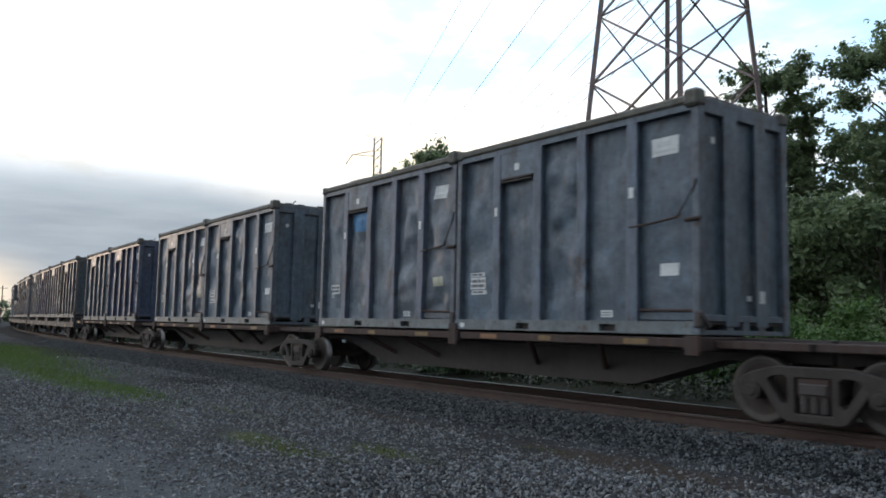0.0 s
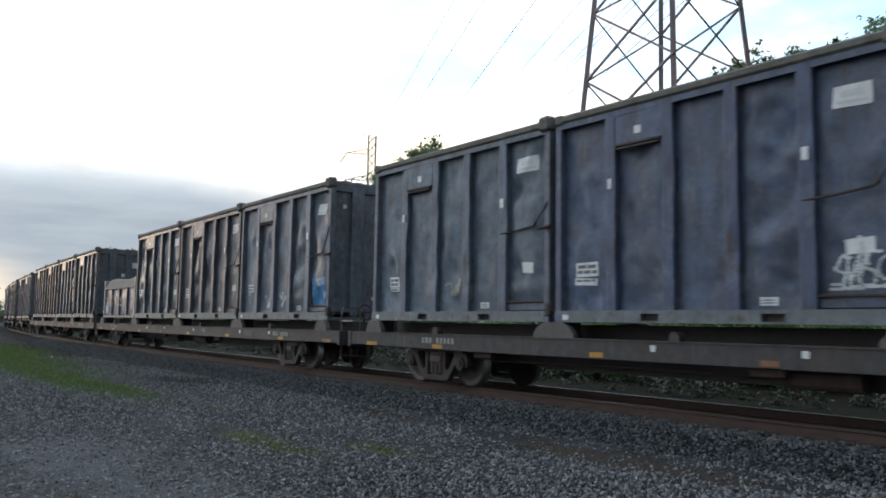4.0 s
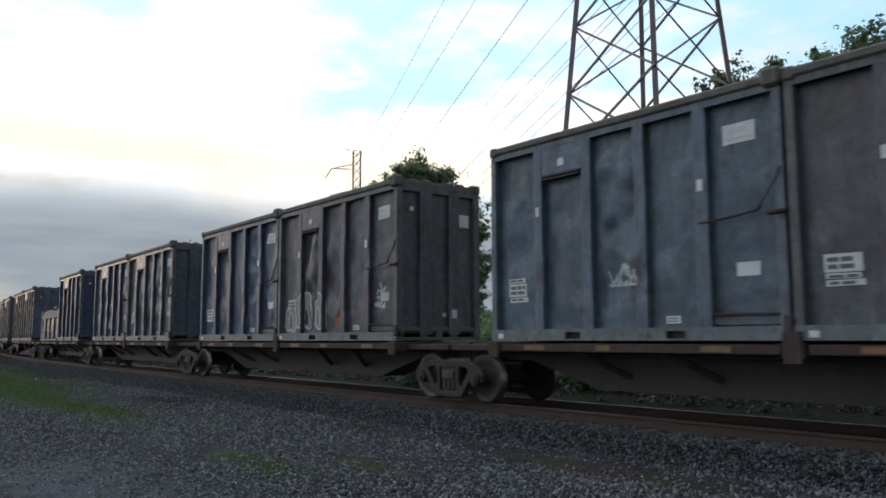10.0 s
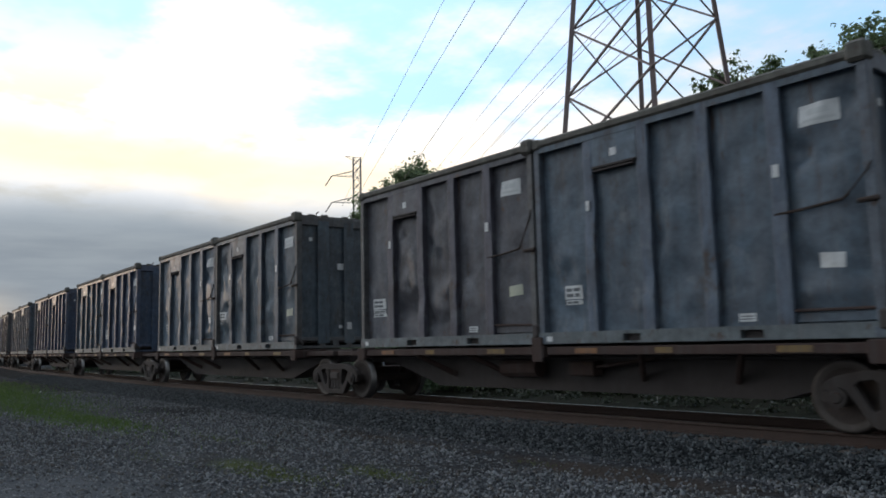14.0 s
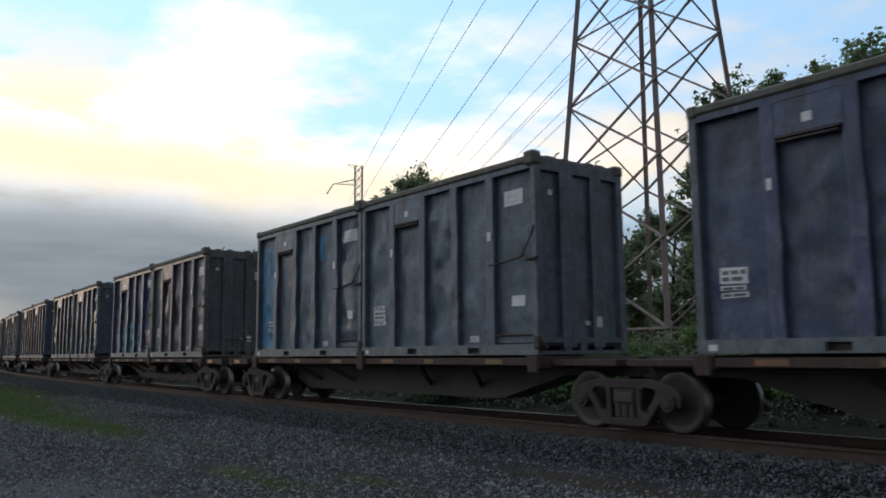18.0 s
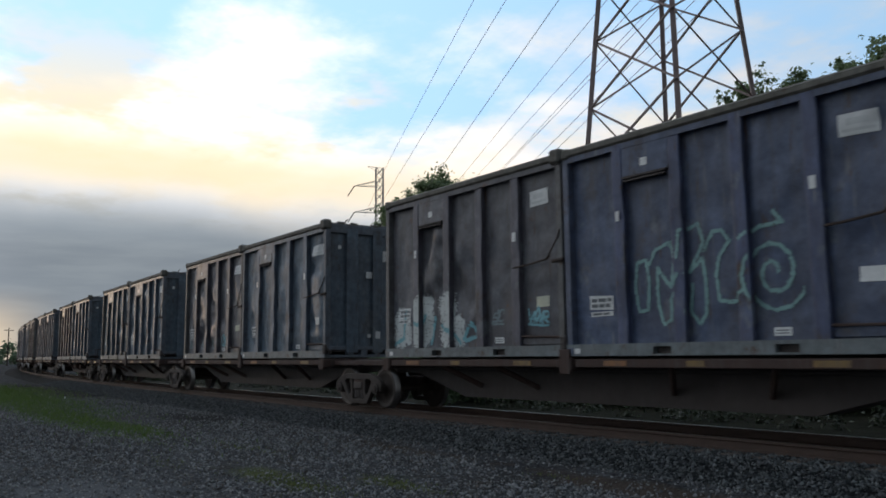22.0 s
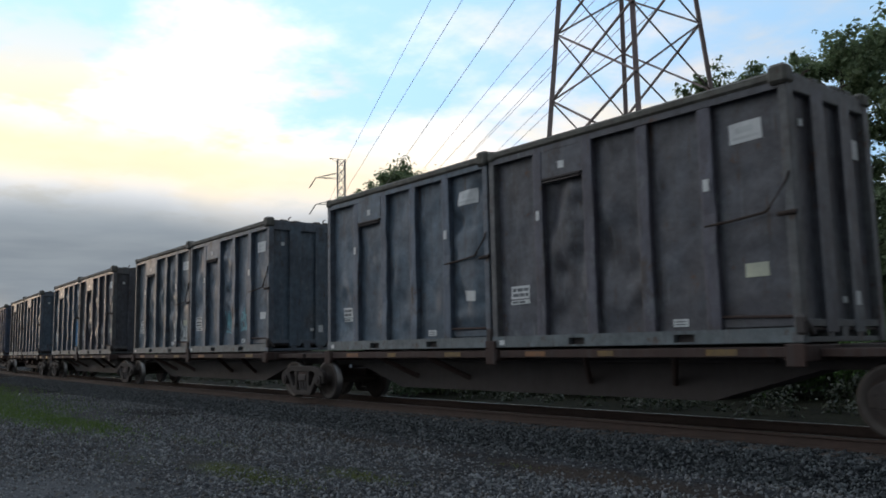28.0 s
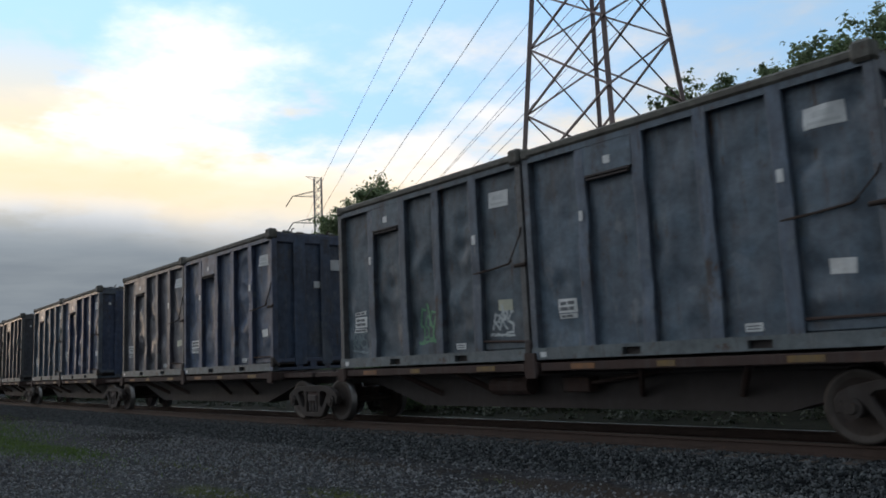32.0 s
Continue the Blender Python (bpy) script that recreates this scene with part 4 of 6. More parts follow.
def wheel_mesh():
    # outline of a wheel from hub to flange, turned about the axle
    prof = [(0.0, -0.06), (0.10, -0.06), (0.12, -0.03), (0.30, -0.015), (0.37, -0.05), (0.44, -0.065), (WR, -0.065), (WR, 0.05), (WR + 0.028, 0.062), (WR + 0.028, 0.085), (0.40, 0.085), (0.36, 0.05), (0.12, 0.05), (0.10, 0.08), (0.0, 0.08)]
    verts, faces, idx = [], [], []
    n = 28
    base = 0
    for side in (-1, 1):
        for k in range(n):
            a = 2 * math.pi * k / n
            verts += [(r * math.sin(a), side * (0.745 - y), r * math.cos(a)) for r, y in prof]
        m = len(prof)
        for k in range(n):
            for i in range(m - 1):
                q = (base + k * m + i, base + k * m + i + 1, base + ((k + 1) % n) * m + i + 1, base + ((k + 1) % n) * m + i)
                faces.append(q if side > 0 else tuple(reversed(q)))
                idx.append(1 if i in (6, 7, 8) else 2 if i in (4, 5) else 0)
        base = len(verts)
    # axle with journal ends
    for k in range(12):
        a = 2 * math.pi * k / 12
        verts += [(0.085 * math.sin(a), -0.98, 0.085 * math.cos(a)), (0.085 * math.sin(a), 0.98, 0.085 * math.cos(a))]
    for k in range(12):
        j = (k + 1) % 12
        faces.append((base + 2 * k, base + 2 * k + 1, base + 2 * j + 1, base + 2 * j))
        idx.append(0)
    return mesh_of("wheelset", verts, faces, [WHEEL, TREAD, RIM], idx, smooth=True)


def cast_frame(y0, y1):
    """A cast side frame: one outline with two triangular windows and the spring window between them."""
    half = [(0.38, 0.09), (0.47, 0.13), (0.74, 0.50), (0.80, 0.57), (1.02, 0.57), (1.03, 0.40), (1.10, 0.42), (1.12, 0.58), (1.05, 0.68), (0.90, 0.75), (0.62, 0.82), (0.50, 0.84)]
    outer = half + [(-x, z) for x, z in reversed(half)]
    tri = [(0.66, 0.64), (0.60, 0.69), (0.42, 0.71), (0.36, 0.66), (0.36, 0.36), (0.42, 0.31), (0.47, 0.34)]
    holes = [tri, [(-x, z) for x, z in reversed(tri)], [(-0.26, 0.21), (0.26, 0.21), (0.26, 0.69), (-0.26, 0.69)]]
    bm = bmesh.new()
    edges = []
    for loop in [outer] + holes:
        vs = [bm.verts.new((x, y0, z)) for x, z in loop]
        edges += [bm.edges.new((vs[i], vs[(i + 1) % len(vs)])) for i in range(len(vs))]
    bmesh.ops.triangle_fill(bm, use_beauty=True, use_dissolve=False, edges=edges)
    ext = bmesh.ops.extrude_face_region(bm, geom=list(bm.faces))
    bmesh.ops.translate(bm, vec=(0, y1 - y0, 0), verts=[g for g in ext["geom"] if isinstance(g, bmesh.types.BMVert)])
    bmesh.ops.recalc_face_normals(bm, faces=bm.faces)
    rim = [e for e in bm.edges if len(e.link_faces) == 2 and e.calc_face_angle(0) > 1.2]
    bmesh.ops.bevel(bm, geom=rim, offset=0.014, segments=1, affect="EDGES")
    return bm


def make_truck(parent, x):
    """A two-axle bogie under a car, with cast side frames; the wheelsets turn."""
    tr = part("bogie", boxes((-0.24, 0.24, -1.05, 1.05, 0.42, 0.74), (-0.20, 0.20, -0.30, 0.30, 0.70, 0.90), bevel=0.03), parent, "grimy cast steel bogie", RUSTY)
    tr.location = (x, 0, RAIL_Z)
    for side in (-1, 1):
        y0, y1 = sorted((side * 0.93, side * 1.07))
        bm = cast_frame(y0, y1)
        part("side_frame", bm, tr, "", BOGIE)
        for k in range(3):
            part("spring", cyl(bmesh.new(), (-0.145 + 0.145 * k, side * 1.0, 0.235), (-0.145 + 0.145 * k, side * 1.0, 0.47), 0.06, n=8), tr, "", DARK_STEEL)
        part("bolster_end", boxes((-0.2, 0.2, side * 1.0 - 0.08, side * 1.0 + 0.08, 0.46, 0.62), bevel=0.02), tr, "", DARK_STEEL)
        for xx in (-0.89, 0.89):
            part("axle_box", cyl(cyl(box(bmesh.new(), xx - 0.15, xx + 0.15, side * 1.0 - 0.06, side * 1.0 + 0.06, WR + 0.02, WR + 0.14, 0.02), (xx, side * 0.9, WR), (xx, side * 1.11, WR), 0.135, n=16), (xx, side * 1.11, WR), (xx, side * 1.14, WR), 0.085, 0.07, n=12), tr, "", BOGIE)
    for k, xx in enumerate((-0.89, 0.89)):
        w = part("wheelset", WHEELSET, tr, "steel wheels with bright treads")
        w.location = (xx, 0, WR)
        WHEELS.append((w, xx))
    return tr


WHEELSET = wheel_mesh()
WHEELS = []


def make_spine(front, rear):
    """One unit of an articulated container car: a deep middle beam, arms, side beams and its bogies.
    Its origin is under the middle of its two containers, at rail height. front, rear: 'shared', 'own' or 'none'."""
    root = new("container_car")
    hl = 6.10                                   # half the length of the two containers
    top = 1.16
    fe = hl + (1.55 if front != "own" else 1.75)
    re = -hl - (1.55 if rear != "own" else 1.75)
    beam = [(re, top - 0.02), (fe, top - 0.02), (fe, 0.80), (hl - 0.2, 0.80), (hl - 2.0, 0.30), (-hl + 2.0, 0.30), (-hl + 0.2, 0.80), (re, 0.80)]
    part("bearing_strip", boxes((-hl + 0.3, hl - 0.3, -0.30, 0.30, top - 0.03, top + 0.016)), root, "dark bearing strip", DARK_STEEL)
    part("middle_beam", extrude_profile(beam, -0.36, 0.36), root, "deep grimy middle beam", DARK_STEEL)
    for side in (-1, 1):
        y0, y1 = sorted((side * 1.10, side * 1.22))
        for a, b in ((-hl + 0.25, -0.2), (0.2, hl - 0.25)):
            part("side_beam", boxes((a, b, y0, y1, 0.985, 1.125), bevel=0.01), root, "rusty side beam", RUSTY)
            # reflective marks along the beam
            if side < 0:
                for q, w in ((0.12, 0.5), (0.42, 0.32), (0.78, 0.5)):
                    xx = a + (b - a) * q
                    part("reflector", boxes((xx, xx + w, -1.226, -1.219, 1.01, 1.10)), root, "worn yellow reflective strip", WORN_YELLOW if q != 0.12 else ORANGE)
    for xx in (-hl + 0.12, 0.0, hl - 0.12):
        part("cross_arm", boxes((xx - 0.16, xx + 0.16, -1.27, 1.27, 0.93, 1.15), bevel=0.015), root, "rusty cross arm", RUSTY)
        for side in (-1, 1):
            part("guide_bracket", boxes((xx - 0.13, xx + 0.13, side * 1.25 - 0.035, side * 1.25 + 0.035, 0.86, 1.30 if abs(xx) < 1 else 1.165), bevel=0.012), root, "brown container guide bracket", RUSTY)
    for xx, lean in ((-4.0, 1), (-2.2, 1), (2.2, -1), (4.0, -1)):
        for side in (-1, 1):
            bm = bmesh.new()
            cyl(bm, (xx, side * 1.12, 1.02), (xx + 0.55 * lean, side * 0.38, 0.55), 0.055, n=6)
            part("strut", bm, root, "", RUSTY)
    # pipes and the brake gear below
    bm = cyl(bmesh.new(), (-hl + 0.8, -0.55, 0.92), (hl - 0.8, -0.55, 0.92), 0.03, n=6)
    part("brake_pipe", bm, root, "", DARK_STEEL)
    if front == "own":
        bm = cyl(bmesh.new(), (-1.6, -0.62, 0.72), (-0.6, -0.62, 0.72), 0.17, n=12)
        part("brake_cylinder", bm, root, "grimy brake cylinder", RUSTY)
        part("brake_valve", box(bmesh.new(), 0.2, 0.8, -0.7, -0.42, 0.6, 0.86, 0.02), root, "grimy brake valve", RUSTY)
        part("brake_rod", cyl(bmesh.new(), (0.8, -0.6, 0.75), (2.4, -0.55, 0.95), 0.035, n=6), root, "", RUSTY)
    for end, kind, sg in ((fe, front, 1), (re, rear, -1)):
        part("end_platform", boxes((min(end, end - sg * 1.5), max(end, end - sg * 1.5), -0.95, 0.95, 0.98, 1.10), bevel=0.015), root, "rusty end platform", RUSTY)
        if kind == "own":
            part("end_sill", boxes((end - 0.12, end + 0.12, -1.25, 1.25, 0.92, 1.12), bevel=0.012), root, "rusty end sill", RUSTY)
            xa, xb = sorted((end - sg * 0.2, end - sg * 1.25))
            part("end_beam", boxes((xa - 0.05, xb + 0.05, -1.24, -1.12, 0.95, 1.11), bevel=0.01), root, "rusty end beam", RUSTY)
            part("reflector", boxes((xa + 0.1, xa + 0.5, -1.246, -1.239, 0.98, 1.08)), root, "orange reflective strip", YELLOW)
            bm = boxes((min(end, end + sg * 0.45), max(end, end + sg * 0.45), -0.10, 0.10, 0.80, 0.95), (end + sg * 0.22 - 0.15, end + sg * 0.22 + 0.15, -0.15, 0.15, 0.74, 0.99), bevel=0.02)
            part("coupler", bm, root, "cast coupler", RUSTY)
            bm = bmesh.new()
            for y in (-1.05, -0.55):
                cyl(bm, (end, y, 1.05), (end, y, 1.75), 0.014, n=6)
            for z in (1.72,):
                cyl(bm, (end, -1.05, z), (end, -0.55, z), 0.018, n=6)
            part("handrail", bm, root, "steel handrail", RUSTY)
            bm = cyl(bmesh.new(), (end + sg * 0.1, -0.5, 0.75), (end + sg * 0.45, -0.45, 0.45), 0.03, n=6)
            part("hose", bm, root, "black brake hose", FLAT_PAINT)
    if front == "own":
        make_truck(root, hl + 0.1)
    if rear == "own":
        make_truck(root, -hl - 0.1)
    elif rear == "shared":
        make_truck(root, -hl - 1.55)
    return tagged(root, "grimy brown skeleton container car with cast bogies", "rail car", "container cars of the train")


def make_flat():
    """A long flat car for four containers: deep black side sills, pedestals, two bogies."""
    root = new("flat_car")
    hl = 12.35
    end = hl + 0.85
    deck = 1.01
    for side in (-1, 1):
        y0, y1 = sorted((side * 1.16, side * 1.24))
        part("side_sill", extrude_profile([(-end, deck), (end, deck), (end, 0.72), (hl - 3.6, 0.685), (-hl + 3.6, 0.685), (-end, 0.72)], y0, y1, 0.008), root, "black painted side sill", FLAT_PAINT)
        part("sill_flange", boxes((-end, end, min(side * 1.09, side * 1.26), max(side * 1.09, side * 1.26), deck - 0.012, deck + 0.012)), root, "", FLAT_PAINT)
    part("deck_plate", boxes((-end, end, -1.16, 1.16, deck - 0.07, deck - 0.03)), root, "", FLAT_PAINT)
    part("middle_beam", extrude_profile([(-end, 0.94), (end, 0.94), (end, 0.66), (hl - 3.5, 0.62), (hl - 5.2, 0.40), (-hl + 5.2, 0.40), (-hl + 3.5, 0.62), (-end, 0.66)], -0.35, 0.35), root, "", DARK_STEEL)
    # dark strip added on the deck, its height chosen to darken the gap above
    part("deck_stringer", boxes((-hl, hl, -0.40, 0.40, deck - 0.04, deck + 0.25)), root, "dark strip added to keep the gap under the containers dark", DARK_STEEL)
    for k in range(5):
        xx = -hl + k * 2 * hl / 4
        for side in (-1, 1):
            w = 0.52 if 0 < k < 4 else 0.34
            xx2 = xx - (0.20 if k == 4 else 0) + (0.20 if k == 0 else 0)
            part("pedestal", extrude_profile([(xx2 - w, deck - 0.01), (xx2 + w, deck - 0.01), (xx2 + w * 0.96, deck + 0.09), (xx2 + w * 0.72, deck + 0.22), (xx2 + w * 0.42, deck + 0.287), (xx2 - w * 0.42, deck + 0.287), (xx2 - w * 0.72, deck + 0.22), (xx2 - w * 0.96, deck + 0.09)], side * 1.17 - 0.06, side * 1.17 + 0.06, 0.008), root, "grey container pedestal", PEDESTAL)
            part("pedestal_bed", boxes((xx2 - w * 0.4, xx2 + w * 0.4, min(side * 1.1, side * 0.72), max(side * 1.1, side * 0.72), deck - 0.03, deck + 0.28)), root, "", DARK_STEEL)
    for k in range(4):
        xx = -hl + (k + 0.42) * 2 * hl / 4
        part("deck_lug", cyl(bmesh.new(), (xx, -1.20, deck + 0.06), (xx, -1.04, deck + 0.06), 0.10, n=10), root, "", DARK_STEEL)
        part("under_bracket", boxes((xx + 1.2, xx + 1.75, -1.10, -0.98, 0.56, 0.70), bevel=0.015), root, "", RUSTY)
    part("brake_cylinder", cyl(bmesh.new(), (-1.9, -0.75, 0.55), (-0.9, -0.75, 0.55), 0.15, n=12), root, "grimy brake cylinder", RUSTY)
    part("air_tank", cyl(bmesh.new(), (1.0, -0.72, 0.56), (2.3, -0.72, 0.56), 0.17, n=12), root, "grimy air tank", DARK_STEEL)
    part("brake_rod", cyl(bmesh.new(), (-hl + 3.6, -0.6, 0.50), (-1.9, -0.7, 0.55), 0.022, n=6), root, "", RUSTY)
    for q, w, m in ((0.03, 0.45, YELLOW), (0.13, 0.35, YELLOW), (0.3, 0.3, YELLOW), (0.42, 0.28, ORANGE), (0.55, 0.28, YELLOW), (0.7, 0.32, YELLOW), (0.86, 0.35, YELLOW), (0.965, 0.5, ORANGE)):
        xx = -end + q * 2 * end
        part("reflector", boxes((xx, xx + w, -1.248, -1.241, 0.715, 0.80)), root, "yellow reflective strip", m)
    # car markings along the sill, as plain bars
    for x, n in ((-hl + 2.2, 9), (hl - 3.2, 8), (3.0, 4)):
        part("marking", boxes(*[(x + 0.13 * k, x + 0.13 * k + 0.08, -1.247, -1.2415, 0.82, 0.94) for k in range(n) if k != 3]), root, "pale stencilled marking bars", STENCIL)
    for x in (-4.0, -1.5, 2.0, 6.5, 8.8):
        part("marking", boxes((x, x + 0.1, -1.247, -1.2415, 0.85, 0.95)), root, "small white mark", STICKER)
    part("test_panel", boxes((hl - 5.4, hl - 4.8, -1.247, -1.2415, 0.78, 0.95)), root, "grey lettering panel", PEDESTAL)
    for sg in (-1, 1):
        part("end_sill", boxes((sg * end - 0.06, sg * end + 0.06, -1.26, 1.26, 0.66, 1.02), bevel=0.01), root, "", FLAT_PAINT)
        x0, x1 = sorted((sg * end, sg * (end + 0.5)))
        part("coupler", boxes((x0, x1, -0.12, 0.12, 0.78, 0.98), bevel=0.02), root, "cast coupler", RUSTY)
        bm = bmesh.new()
        for y in (-1.18, -0.72):
            cyl(bm, (sg * (end + 0.03), y, 0.40), (sg * (end + 0.03), y, 1.01), 0.018, n=6)
        cyl(bm, (sg * (end + 0.03), -1.18, 0.40), (sg * (end + 0.03), -0.72, 0.40), 0.018, n=6)
        part("step", bm, root, "steel step", RUSTY)
    # a bent grab rail on the end platform, and the hand wheel behind it
    rail = [(end + 0.02, -1.18, 0.95), (end + 0.02, -1.18, 1.42), (end - 0.03, -1.14, 1.56), (end - 0.12, -1.04, 1.62), (end - 0.14, -0.62, 1.62), (end - 0.14, -0.55, 1.52), (end - 0.14, -0.55, 1.0)]
    bm = bmesh.new()
    for p, q in zip(rail, rail[1:]):
        cyl(bm, p, q, 0.019, n=6)
    part("grab_rail", bm, root, "bent steel grab rail", PEDESTAL)
    bm = cyl(bmesh.new(), (end - 0.30, -0.35, 0.98), (end - 0.30, -0.35, 1.55), 0.03, n=6)
    for k in range(12):
        p, q = radians(30 * k), radians(30 * k + 30)
        cyl(bm, (end - 0.25, -0.35 + 0.2 * math.cos(p), 1.5 + 0.2 * math.sin(p)), (end - 0.25, -0.35 + 0.2 * math.cos(q), 1.5 + 0.2 * math.sin(q)), 0.016, n=5)
    cyl(bm, (end - 0.25, -0.55, 1.5), (end - 0.25, -0.15, 1.5), 0.013, n=5)
    part("hand_wheel", bm, root, "rusty brake hand wheel on a post", RUSTY)
    make_truck(root, hl - 2.45)
    make_truck(root, -hl + 2.45)
    return tagged(root, "long black flat car with yellow reflective strips", "rail car", "flat cars of the train")


# the train from its front: kind of car, and where the front of its first container stands at the start, along the track
CONSIST = [("spine", -7.45 + 15.36, "shared", "shared"), ("spine", -7.45, "shared", "shared"), ("spine", -22.78, "shared", "shared"), ("spine", -38.06, "shared", "own"),
           ("flat", -53.59, 0, 0), ("flat_low", -80.48, 0, 0), ("flat", -107.49, 0, 0)]
for fronts in ((-135.47, -150.83, -166.24, -181.54, -196.96), (-213.29, -228.82, -244.08, -259.33, -274.82), (-291.34, -306.65, -322.03, -337.31, -352.67),
               (-368.92, -384.37, -399.88, -415.30, -430.68), (-446.86, -462.30, -477.65, -493.05, -508.40), (-524.70, -540.1, -555.5, -570.9, -586.3)):
    for i, u in enumerate(fronts):
        CONSIST.append(("spine_low" if u == -196.96 else "spine", u, "own" if i == 0 else "shared", "own" if i == 4 else "shared"))

PROTOS = [make_container(i + 1, p, EDGES[e], lab) for i, (p, e, lab) in enumerate((
    (0, 0, "tall slate blue ribbed steel waste container with dents"), (1, 1, "tall dark navy ribbed steel waste container, scuffed"),
    (2, 2, "tall grey-green ribbed steel waste container, streaked with dirt"), (3, 0, "tall faded blue ribbed waste container with pale scrapes"),
    (4, 1, "tall deep blue ribbed steel waste container"), (5, 2, "tall grey-brown ribbed waste container with rust patches"),
    (0, 0, "tall slate blue ribbed waste container with buckled panels"), (1, 0, "tall navy ribbed waste container with dented panels"), (2, 2, "tall grey-green ribbed waste container with buckled ribs"),
    (5, 2, "tall grey-brown ribbed waste container, heavily dented"), (4, 1, "tall deep blue ribbed waste container with scraped panels"), (3, 0, "tall faded blue ribbed steel waste container")))]
LOW = make_low_container(PAINTS[1])
KINDS = {}
CARS, LOADS, FAR = [], [], {}


def spray_lines(kind, rnd, w, h):
    """Strokes of spray paint: lists of points, a width and a colour number."""
    out = []
    if kind == "tag":
        # a scrawl of slanted, looping letters
        n = max(2, round(w / 0.19))
        for k in range(n):
            x, ww = w * (0.04 + 0.92 * k / n), w / n * 1.15
            lo, hi = h * rnd.uniform(0.12, 0.3), h * rnd.uniform(0.65, 0.98)
            sl = 0.12 * (hi - lo)
            form = rnd.randrange(4)
            if form == 0:
                pts = [(x + ww * (0.5 + 0.42 * math.cos(q * 0.6)) + sl * math.sin(q * 0.6), (lo + hi) / 2 + (hi - lo) / 2 * math.sin(q * 0.6)) for q in range(10)]
            elif form == 1:
                pts = [(x + ww * 0.15, lo), (x + ww * 0.3 + sl, hi), (x + ww * 0.8 + sl, hi * 0.92), (x + ww * 0.8, (lo + hi) / 2), (x + ww * 0.3, (lo + hi) / 2), (x + ww * 0.9, lo)]
            elif form == 2:
                pts = [(x + ww * 0.9 + sl, hi * 0.95), (x + ww * 0.35 + sl, hi), (x + ww * 0.2, (lo + hi) * 0.52), (x + ww * 0.75, (lo + hi) * 0.45), (x + ww * 0.7, lo * 1.05), (x + ww * 0.05, lo)]
            else:
                pts = [(x, hi), (x + ww * 0.25, lo), (x + ww * 0.5 + sl, hi * 0.8), (x + ww * 0.7, lo), (x + ww + sl, hi)]
            out.append((pts, 0.021, 0))
        out.append(([(0.0, h * 0.15), (w, h * rnd.uniform(0.0, 0.25))], 0.024, 0))
        out.append(([(w * 0.5, h), (w * 0.62, h * 0.55)], 0.03, 0))
    elif kind == "bubble":
        # fat rounded letters with holes
        n = max(2, round(w / 0.85))
        for k in range(n):
            cx, ww = w * (k + 0.5) / n, w / n
            hh = h * (0.72, 0.98, 0.92)[k % 3]
            out.append(([(cx - ww * 0.16, hh * 0.28), (cx - ww * 0.12, hh * 0.62), (cx + ww * 0.08, hh * 0.74), (cx + ww * 0.18, hh * 0.45), (cx + ww * 0.16, hh * 0.25)], ww * 0.25, 0))
            out.append(([(cx + ww * 0.04, hh * 0.22), (cx + ww * 0.05, hh * 0.48)], 0.075, -1))
    elif kind == "piece":
        # broad letters leaning into one another, arcs above them
        for pts, wd in (([(0.02, 0.12), (0.05, 0.52), (0.09, 0.34), (0.15, 0.40), (0.16, 0.10)], 0.075), ([(0.20, 0.78), (0.19, 0.52), (0.26, 0.45), (0.34, 0.78), (0.33, 0.30), (0.29, 0.12)], 0.10), ([(0.20, 0.10), (0.29, 0.14)], 0.08),
                        ([(0.64, 0.84), (0.52, 0.86), (0.47, 0.68), (0.57, 0.50), (0.52, 0.28), (0.42, 0.16), (0.38, 0.30)], 0.105), ([(0.40, 0.08), (0.60, 0.12)], 0.09), ([(0.60, 0.62), (0.64, 0.45)], 0.07),
                        ([(0.72, 0.10), (0.74, 0.86)], 0.12), ([(0.75, 0.84), (0.90, 0.80), (0.90, 0.58), (0.77, 0.52)], 0.10), ([(0.80, 0.48), (0.90, 0.28), (0.99, 0.10)], 0.12), ([(0.70, 0.10), (0.80, 0.08)], 0.09)):
            out.append(([(w * x, h * z) for x, z in pts], wd, 0))
        for pts, wd in (([(0.20, 0.93), (0.28, 0.97), (0.36, 0.90)], 0.055), ([(0.48, 0.96), (0.56, 1.0), (0.66, 0.95), (0.70, 0.88)], 0.05), ([(0.02, 0.05), (0.03, 0.2)], 0.04)):
            out.append(([(w * x, h * z) for x, z in pts], wd, 2))
        for pts in ([(0.17, 0.62), (0.20, 0.30)], [(0.36, 0.62), (0.40, 0.45), (0.47, 0.40)], [(0.66, 0.70), (0.68, 0.30)], [(0.82, 0.68), (0.84, 0.62)]):
            out.append(([(w * x, h * z) for x, z in pts], 0.03, -1))
    elif kind == "scrawl":
        # four slim letters after a looped first stroke
        for pts in ([(0.04 + 0.06 * math.cos(q * 0.7), 0.82 + 0.13 * math.sin(q * 0.7)) for q in range(10)], [(0.06, 0.70), (0.20, 0.78), (0.30, 0.74)], [(0.20, 0.74), (0.24, 0.08)], [(0.27, 0.70), (0.30, 0.10)], [(0.43 + 0.09 * math.cos(q * 0.7), 0.42 + 0.33 * math.sin(q * 0.7)) for q in range(10)],
                    [(0.60, 0.95), (0.62, 0.10)], [(0.52, 0.76), (0.76, 0.82)], [(0.92, 0.74), (0.76, 0.70), (0.78, 0.42), (0.92, 0.46)], [(0.78, 0.42), (0.80, 0.16), (0.98, 0.14)], [(0.98, 0.30), (1.0, 0.0), (0.86, 0.02)]):
            out.append(([(w * x, h * z) for x, z in pts], 0.020, 0))
    elif kind == "lobes":
